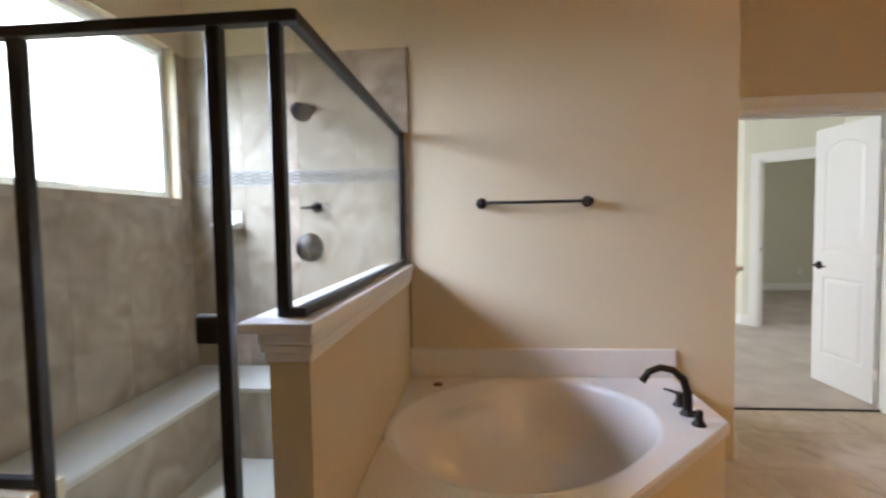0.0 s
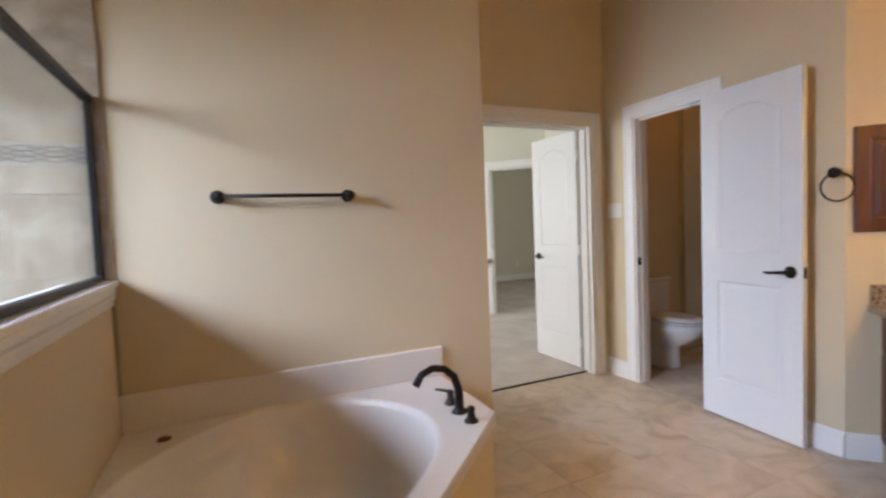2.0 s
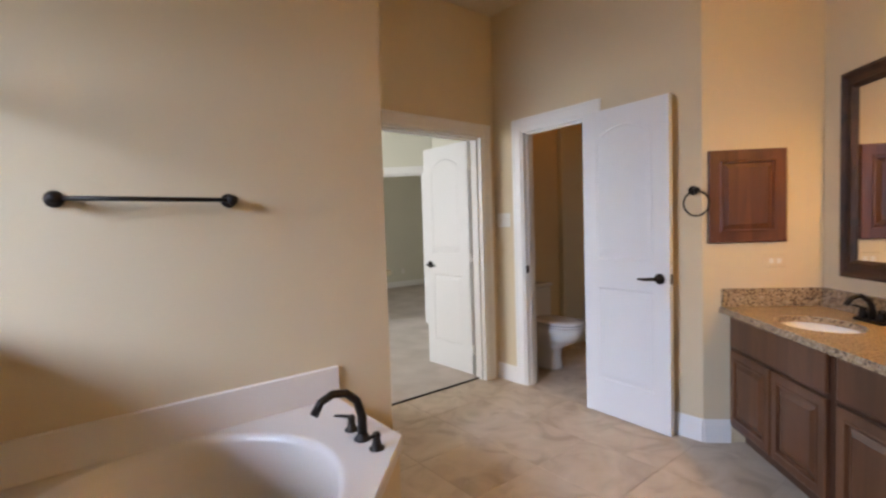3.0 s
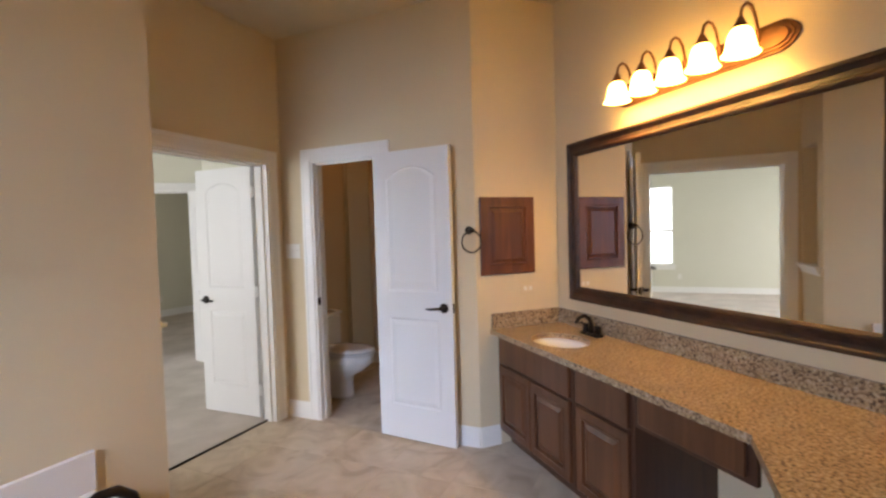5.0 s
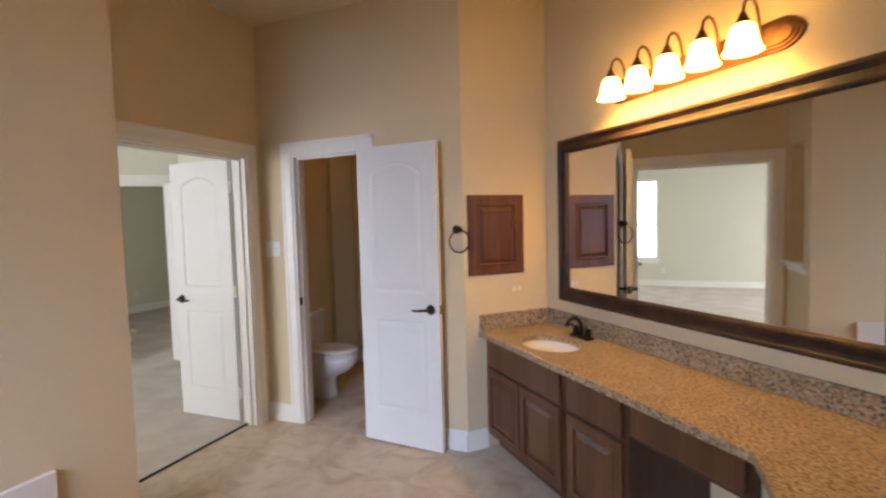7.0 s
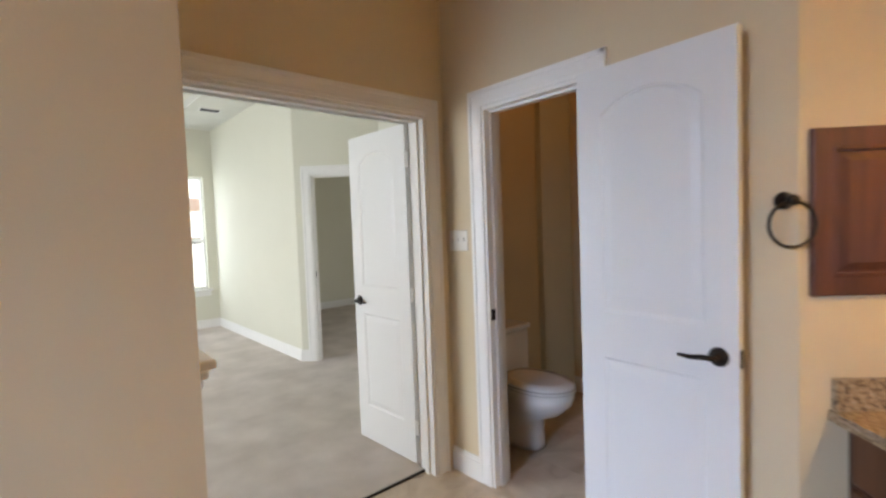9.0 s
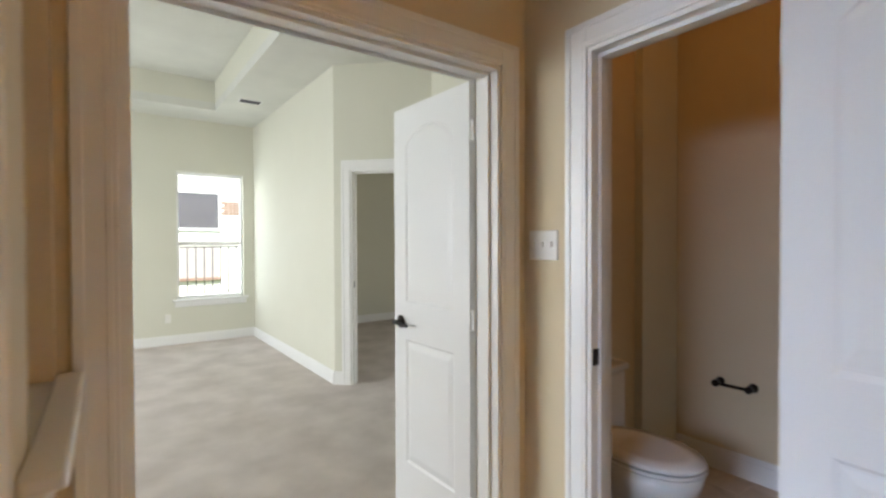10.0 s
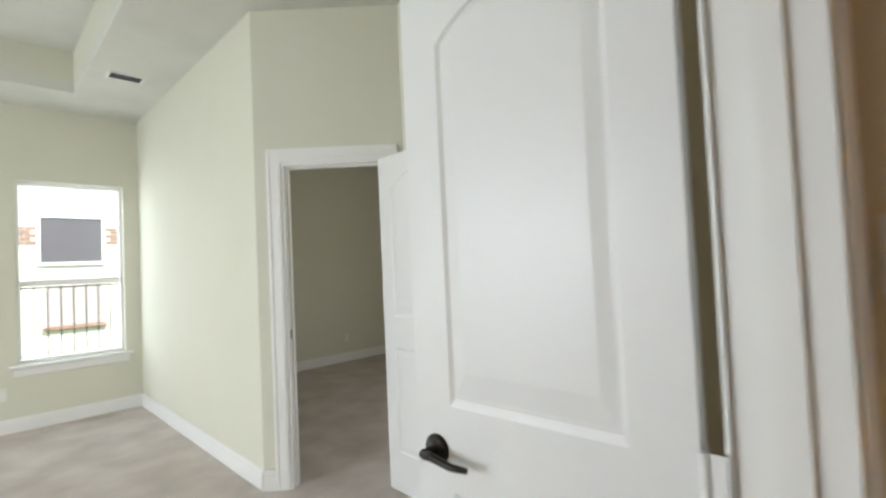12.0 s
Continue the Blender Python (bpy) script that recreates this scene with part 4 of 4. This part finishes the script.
bm = plate(0.062, 0.0, 0.010)
part("backplate", bm, COPPER, lamp)
part("backplate_moulding", plate(0.050, 0.010, 0.018), COPPER, lamp)
part("backplate_moulding", plate(0.038, 0.018, 0.026), COPPER, lamp)
for k in range(5):
    x = -0.355 + 0.1775 * k
    arm = tube([(x, -0.022, 0.0), (x, -0.036, 0.06), (x, -0.050, 0.115), (x, -0.072, 0.145), (x, -0.100, 0.150), (x, -0.125, 0.128), (x, -0.135, 0.085)], 0.0065)
    part("arm", arm, COPPER, lamp)
    part("cap", lathe([(0.008, 0.092), (0.012, 0.085), (0.024, 0.058), (0.032, 0.038), (0.0, 0.038)], Matrix.Translation((x, -0.135, 0))), COPPER, lamp)
    part("shade", lathe([(0.028, 0.044), (0.038, 0.036), (0.048, 0.012), (0.054, -0.020), (0.059, -0.044), (0.072, -0.062), (0.069, -0.062), (0.056, -0.042), (0.051, -0.020), (0.045, 0.010), (0.026, 0.032)], Matrix.Translation((x, -0.135, 0))), SHADEGLASS, lamp, "lit white opal glass bell shade")
    bulb_data = bpy.data.lights.new("vanity_bulb", "POINT")
    bulb_data.energy, bulb_data.color, bulb_data.shadow_soft_size = 2.1, (1.0, 0.56, 0.15), 0.02
    bulb = new("vanity_bulb", bulb_data)
    bulb.matrix_world = VAN @ Matrix.Translation(((LX0 + LX1) / 2 + x, -0.135, LZ - 0.022))

# recessed cabinet on the slanted wall (faces along +x of the vanity frame)
mc = thing("medicine_cabinet", VAN @ Matrix.Translation((0.001, 0, 1.17)), "red-brown stained recessed cabinet with a raised-panel door", "cabinet")
bm = raised_front(0.205, 0.62, 0.0, 0.525, 0.0, None, 0.07)
bmesh.ops.transform(bm, matrix=Matrix.Rotation(radians(90), 4, "Z") @ Matrix.Diagonal((-1, 1, 1, 1)), verts=bm.verts[:])
bmesh.ops.recalc_face_normals(bm, faces=bm.faces[:])
part("cabinet_door", bm, CABINET_RED, mc)
part("body", box(-0.09, -0.61, 0.01, 0.0, -0.215, 0.515), CABINET_RED, mc)
ring = thing("towel_ring", VAN @ Matrix.Translation((0.0, -0.70, 1.475)), "dark bronze towel ring on the slanted wall", "towel ring")
part("mount", lathe([(0, 0), (0.028, 0), (0.028, 0.008), (0.014, 0.018), (0.013, 0.045), (0.018, 0.05), (0.015, 0.06), (0, 0.062)], Matrix.Rotation(math.pi / 2, 4, "Y")), BRONZE, ring)
pts = [(0.045, 0.070 * math.sin(a), -0.075 + 0.070 * math.cos(a)) for a in [2 * math.pi * k / 36 for k in range(37)]]
part("ring", tube(pts, 0.0055), BRONZE, ring)
out = thing("outlet_plate", VAN @ Matrix.Translation((0.001, -0.26, 1.06)), "cream outlet plate on the slanted wall", "outlet")
part("plate", box(0, -0.058, -0.036, 0.006, 0.058, 0.036, 0.003), WALL, out)
for dy in (-0.02, 0.02):
    part("socket", box(0.006, dy - 0.012, -0.014, 0.0075, dy + 0.012, 0.014, 0.0), PLASTIC, out)

# switch plate by the water closet door
sw = thing("switch_plate", Matrix.Translation((XW, 4.617, 1.352)), "ivory triple switch plate beside the door casing", "light switch")
part("plate", box(-0.007, -0.074, -0.058, 0.0, 0.074, 0.058, 0.003), PLASTIC, sw)
for dy in (-0.046, 0.0, 0.046):
    part("toggle", box(-0.017, dy - 0.005, -0.006, -0.007, dy + 0.005, 0.014, 0.002), PLASTIC, sw)
for y in (D2[1] - 0.017,):
    st = thing("strike_plate", Matrix.Translation((XW + 0.024, y, 0.95)), "dark bronze strike plate on the door lining", "strike plate")
    part("plate", box(-0.018, -0.002, -0.03, 0.018, 0.0015, 0.03, 0.001), BRONZE, st)
stp = m2 @ Vector((D3[1] - 0.018, -0.04, 0.965))
st = thing("strike_plate", Matrix.Translation(stp) @ Matrix.Rotation(math.atan2(P1[1] - P2[1], P1[0] - P2[0]), 4, "Z"), "dark bronze strike plate on the hall door lining", "strike plate")
part("plate", box(-0.002, -0.016, -0.03, 0.0015, 0.016, 0.03, 0.001), BRONZE, st)

# ---------------------------------------------------------------- water closet
toi = thing("toilet", Matrix.Translation((4.43, YW - 0.02, 0)), "white porcelain toilet with closed lid against the wall", "toilet")


def loft(sections, bm=None, seg=32):
    """Ovals (cy, half width, half length, z, squareness) joined one above another."""
    t = bmesh.new()
    rings = []
    for cy, rx, ry, z, p in sections:
        r = []
        for k in range(seg):
            a = 2 * math.pi * k / seg
            c, s = math.cos(a), math.sin(a)
            r.append(t.verts.new((rx * math.copysign(abs(c) ** p, c), cy + ry * math.copysign(abs(s) ** p, s), z)))
        rings.append(r)
    for a, b in zip(rings, rings[1:]):
        for k in range(seg):
            t.faces.new((a[k], a[(k + 1) % seg], b[(k + 1) % seg], b[k])).smooth = True
    t.faces.new(list(reversed(rings[0])))
    t.faces.new(rings[-1])
    bmesh.ops.recalc_face_normals(t, faces=t.faces[:])
    return merge(bm, t)


part("bowl", loft([(-0.27, 0.105, 0.175, 0.0, 0.8), (-0.27, 0.10, 0.17, 0.03, 0.8), (-0.27, 0.088, 0.165, 0.12, 0.85), (-0.28, 0.092, 0.17, 0.19, 0.9), (-0.34, 0.135, 0.235, 0.25, 0.95), (-0.385, 0.172, 0.262, 0.32, 0.95), (-0.40, 0.182, 0.265, 0.40, 0.95)]), PORCELAIN, toi)
part("seat", loft([(-0.405, 0.180, 0.257, 0.402, 0.95), (-0.405, 0.188, 0.267, 0.408, 0.95), (-0.405, 0.186, 0.265, 0.420, 0.95)]), PORCELAIN, toi)
part("lid", loft([(-0.405, 0.178, 0.257, 0.424, 0.95), (-0.405, 0.186, 0.265, 0.430, 0.95), (-0.405, 0.180, 0.260, 0.446, 0.95), (-0.405, 0.12, 0.19, 0.452, 0.95)]), PORCELAIN, toi)
part("tank", box(-0.215, -0.19, 0.37, 0.215, -0.005, 0.71, 0.025, None, 3), PORCELAIN, toi)
part("tank_lid", box(-0.225, -0.20, 0.71, 0.225, 0.0, 0.745, 0.012, None, 3), PORCELAIN, toi)
tube_b = tube([(-0.16, -0.19, 0.65), (-0.16, -0.205, 0.65), (-0.10, -0.215, 0.645)], 0.008)
part("flush_lever", tube_b, BRONZE, toi)
tp = thing("toilet_paper_holder", Matrix.Translation((XB, 4.55, 0.53)), "dark bronze toilet paper holder on the back wall", "paper holder")
for y in (-0.088, 0.088):
    part("mount", lathe([(0, 0), (0.026, 0), (0.026, 0.008), (0.014, 0.018), (0.013, 0.055), (0.020, 0.06), (0.020, 0.075), (0, 0.078)], Matrix.Translation((0, y, 0)) @ Matrix.Rotation(-math.pi / 2, 4, "Y")), BRONZE, tp)
part("roller", tube([(-0.066, -0.088, 0), (-0.066, 0.088, 0)], 0.009), BRONZE, tp)

# assumed ceiling lamp, never in view, added to warm the dark water closet
wcl = thing("closet_fill_light", Matrix.Translation((4.66, 4.12, H)), "unseen warm round ceiling light, added to brighten the water closet", "ceiling lamp")
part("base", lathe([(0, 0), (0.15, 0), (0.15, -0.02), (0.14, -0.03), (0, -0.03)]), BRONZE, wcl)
part("shade", lathe([(0.138, -0.03), (0.135, -0.055), (0.11, -0.085), (0.06, -0.105), (0, -0.11)]), CLOSETFILL, wcl, "glowing dome of the added ceiling light")

# ---------------------------------------------------------------- bedroom
wb = tagged(new("window_bedroom"), "white single-hung window with a sill and apron", "window", kind="structure")
wb.matrix_world = Matrix.Translation((BW[0], YF, 0))
ww = BW[1] - BW[0]
zm = 1.36
bm = None
for q in ((0, BW[2], ww, BW[2] + 0.035), (0, BW[3] - 0.035, ww, BW[3]), (0, BW[2] + 0.035, 0.03, BW[3] - 0.035), (ww - 0.03, BW[2] + 0.035, ww, BW[3] - 0.035)):
    bm = box(q[0], 0.06, q[1], q[2], 0.13, q[3], 0.004, bm)
part("window_frame", bm, TRIM, wb)
part("meeting_rail", box(0.03, 0.07, zm - 0.03, ww - 0.03, 0.12, zm + 0.02, 0.004), TRIM, wb)
for z0, z1 in ((BW[2] + 0.035, zm - 0.03), (zm + 0.02, BW[3] - 0.035)):
    g = part("pane", box(0.03, 0.094, z0, ww - 0.03, 0.098, z1), GLASS, wb)
    g.visible_shadow = False
part("window_sill", box(-0.06, -0.045, BW[2] - 0.03, ww + 0.06, 0.058, BW[2] - 0.002, 0.006), TRIM, wb)
part("apron", box(-0.03, -0.016, BW[2] - 0.105, ww + 0.03, -0.001, BW[2] - 0.03, 0.004), TRIM, wb)


def ceiling_vent(x, y, w, d):
    v = thing("ceiling_vent", Matrix.Translation((x, y, H)), "white louvred ceiling air vent with a dark backing sheet", "air vent", "ceiling vents")
    bm = None
    for q in ((-w, -d, w, -d + 0.02), (-w, d - 0.02, w, d), (-w, -d + 0.02, -w + 0.02, d - 0.02), (w - 0.02, -d + 0.02, w, d - 0.02)):
        bm = box(q[0], q[1], -0.008, q[2], q[3], 0.0, 0.002, bm)
    part("frame", bm, TRIM, v)
    # near-black sheet stands in for the shade inside a duct
    part("backing", box(-w + 0.02, -d + 0.02, -0.002, w - 0.02, d - 0.02, -0.0005), VENTSHADE, v)
    n = 5
    for k in range(n):
        yy = -d + 0.02 + (2 * d - 0.04) * (k + 0.5) / n
        part("slat", box(-w + 0.02, yy - 0.003, -0.010, w - 0.02, yy + 0.003, -0.002), SCREEN, v)


ceiling_vent(3.90, 9.22, 0.13, 0.08)
for x in (3.105, 3.225):
    v = thing("catch_plate", Matrix.Translation((x, 4.775, 2.039)), "dark bronze ball catch plate under the door head", "catch plate", "ball catches")
    part("plate", box(-0.03, -0.011, -0.003, 0.03, 0.011, 0.0, 0.001), BRONZE, v)
    part("ball", lathe([(0, -0.006), (0.006, -0.003), (0.007, 0.0)], None, None, 12), BRONZE, v)
for x, y, z, nx, ny in ((3.15, YF, 0.36, 0, -1),):
    o = thing("outlet_plate", Matrix.Translation((x, y, z)), "white outlet plate low on the bedroom wall", "outlet")
    part("plate", box(-0.036, -0.007, -0.058, 0.036, -0.001, 0.058, 0.003), PLASTIC, o)
    for dz in (-0.02, 0.02):
        part("socket", box(-0.014, -0.0085, dz - 0.012, 0.014, -0.007, dz + 0.012), PLASTIC, o)
o = thing("outlet_plate", Matrix.Translation((6.85, 10.58, 0.36)), "white outlet plate low on the hall wall", "outlet")
part("plate", box(-0.036, -0.007, -0.058, 0.036, -0.001, 0.058, 0.003), PLASTIC, o)

fan = thing("ceiling_fan", Matrix.Translation((1.93, 7.72, TH)), "bronze ceiling fan with five greyish wooden blades under the tray ceiling", "ceiling fan")
part("canopy", lathe([(0, 0), (0.075, 0), (0.065, -0.04), (0.02, -0.06), (0, -0.06)]), BRONZE, fan)
part("downrod", tube([(0, 0, -0.05), (0, 0, -0.33)], 0.013), BRONZE, fan)
part("motor", lathe([(0, -0.31), (0.07, -0.32), (0.12, -0.36), (0.12, -0.43), (0.08, -0.47), (0, -0.48)]), BRONZE, fan)
part("light_bowl", lathe([(0.07, -0.475), (0.12, -0.50), (0.11, -0.54), (0.06, -0.57), (0, -0.575)]), PORCELAIN, fan, "white glass light bowl")
for k in range(5):
    mk = Matrix.Rotation(radians(34 + 72 * k), 4, "Z") @ Matrix.Translation((0, 0, -0.40)) @ Matrix.Rotation(radians(10), 4, "X")
    bm = prism([(0.20, -0.05), (0.62, -0.068), (0.66, -0.05), (0.67, 0.0), (0.66, 0.05), (0.62, 0.068), (0.20, 0.05)], -0.004, 0.004, 0.0, None, mk)
    bl = part("blade", bm, FANBLADE, fan, "greyish wooden fan blade")
    bm = box(0.10, -0.018, -0.009, 0.27, 0.018, -0.004)
    bmesh.ops.transform(bm, matrix=mk, verts=bm.verts[:])
    part("blade_iron", bm, BRONZE, bl)

# ---------------------------------------------------------------- outdoors
structure("ground", box(-400, -400, -0.6, 400, 400, -0.18), GRASS, "green lawn and ground around the house", "ground")
nb_ = thing("neighbour_house", Matrix.Translation((0, 17.0, -0.2)), "sunlit pale neighbouring house with a dark screened window", "house")
part("wall", box(-8, 0.0, 0, 16, 6, 4.6), STUCCO, nb_)
part("roof", prism([(-8.6, -0.5), (16.6, -0.5), (16.6, 6.5), (-8.6, 6.5)], 4.6, 4.75), STUCCO, nb_)
part("roof", prism([(-0.45, 0), (6.45, 0), (3, 1.9)], -8.5, 16.5, 0, None, Matrix.Translation((0, 0, 4.75)) @ Matrix(((0, 0, 1, 0), (1, 0, 0, 0), (0, 1, 0, 0), (0, 0, 0, 1)))), ROOFING, nb_)
nw = part("window", box(3.94, -0.03, 1.96, 4.95, 0.0, 2.87, 0.01), SCREEN, nb_, "dark screened window")
bm = None
for q in ((3.88, 1.90, 5.01, 1.96), (3.88, 2.87, 5.01, 2.93), (3.88, 1.96, 3.94, 2.87), (4.95, 1.96, 5.01, 2.87)):
    bm = box(q[0], -0.05, q[1], q[2], 0.0, q[3], 0, bm)
part("frame", bm, TRIM, nw)
lw = part("window", box(4.02, -0.03, 0.66, 4.95, 0.0, 1.47, 0.01), SHADEPANEL, nb_, "pale grey shaded lower window")
part("sill", box(3.96, -0.08, 0.58, 5.01, 0.0, 0.66, 0.01), BRICK, lw, "brick sill")
brick_mesh = None
for r in range(5):
    for k in range(24):
        x = 2.2 + 0.215 * k + (0.107 if r % 2 else 0)
        if 3.85 < x + 0.1 < 5.05:
            continue
        if brick_mesh is None:
            bo = part("brick", box(0, -0.018, 0, 0.203, 0, 0.062, 0.004), BRICK, nb_)
            brick_mesh = bo.data
        else:
            bo = new("brick", brick_mesh)
            bo.parent = nb_
        bo.location = (x, 0, 2.33 + 0.073 * r)
fen = thing("iron_fence", Matrix.Translation((0, 13.0, -0.18)), "black iron picket fence on a low brick edging", "fence")
for z in (1.55, 1.46, 0.30):
    part("rail", box(-4, -0.012, z, 10, 0.012, z + 0.025), IRON, fen)
picket = None
for k in range(100):
    x = -4 + 0.14 * k
    if picket is None:
        po = part("picket", box(-0.008, -0.008, 0.12, 0.008, 0.008, 1.56), IRON, fen)
        picket = po.data
    else:
        po = new("picket", picket)
        po.parent = fen
    po.location = (x, 0, 0)
part("edging", box(-4, -0.06, 0.0, 10, 0.06, 0.12), BRICK, fen, "low brick edging")
side_house = thing("side_fence", Matrix.Translation((-4.2, 2.0, -0.2)), "pale sunlit boundary wall beyond the shower window", "boundary wall")
part("wall", box(-0.2, -8, 0, 0, 9, 1.95), STUCCO, side_house)
structure("backdrop_sky", box(-9.0, -12, 0.0, -8.9, 16, 14), SKYGLOW, "bright hazy sky beyond the shower window", "backdrop")

# ---------------------------------------------------------------- tiles, piece by piece


def tiles(parent, w, h, gap, cells, thick, material, make):
    """Alike tiles share one mesh; cut tiles at the borders get their own."""
    shared = {}
    for cell in cells:
        a0, b0, a1, b1 = cell
        key = (round(a1 - a0, 3), round(b1 - b0, 3))
        if key[0] < 0.02 or key[1] < 0.02:
            continue
        if key not in shared:
            ob = part("tile", make(key[0], key[1]), material, parent)
            shared[key] = ob.data
        else:
            ob = new("tile", shared[key])
            ob.parent = parent
        yield ob, a0, b0


def grid(a0, a1, b0, b1, s, gap, offset=0.0, t=None):
    t = t or s
    cells = []
    j, b = 0, b0
    while b < b1 - 0.01:
        a = a0 - (s * offset if j % 2 else 0)
        while a < a1 - 0.01:
            cells.append((max(a, a0) + gap / 2, b + gap / 2, min(a + s, a1) - gap / 2, min(b + t, b1) - gap / 2))
            a += s
        b += t
        j += 1
    return cells


ST = 0.335
for b0, b1 in ((0.13, 1.588), (1.674, 2.345)):
    cells = grid(XS + 0.012, 0.584, b0, b1, ST, 0.003, 0.0)
    for ob, a, b in tiles(tile_bed_back, 0, 0, 0, cells, 0, SHOWERTILE, lambda w, h: box(0, -0.009, 0, w, 0, h, 0.0012)):
        ob.location = (a, YT - 0.005, b)
for y0, y1, b0, b1 in ((YK + 0.1, SW[0], 0.13, 2.345), (SW[0], SW[1], 0.13, SW[2]), (SW[1], YT - 0.014, 0.13, 2.345)):
    cells = grid(y0, y1, b0, b1, ST, 0.003, 0.0)
    for ob, a, b in tiles(tile_bed_side, 0, 0, 0, cells, 0, SHOWERTILE, lambda w, h: box(0, 0, 0, 0.009, w, h, 0.0012)):
        ob.location = (XS + 0.004, a, b)

floor_bed = bpy.data.objects["floor_screed"]
FT = 0.457
shared = {}
cells = []
for c in grid(3.40 - 9 * FT, XB, YN - 0.02, 4.80, FT, 0.0025):
    x0, y0, x1, y1 = c
    mx, my = (x0 + x1) / 2, (y0 + y1) / 2
    if my < YS - 0.3 and mx > XN + 0.3:
        continue
    if (mx - C.x) * B.x + (my - C.y) * B.y < -0.4 and mx > 2.4:
        continue
    cells.append(c)
for ob, a, b in tiles(floor_bed, 0, 0, 0, cells, 0, FLOORTILE, lambda w, h: box(0, 0, -0.008, w, h, 0.0, 0.0008)):
    ob.location = (a, b, 0.0)
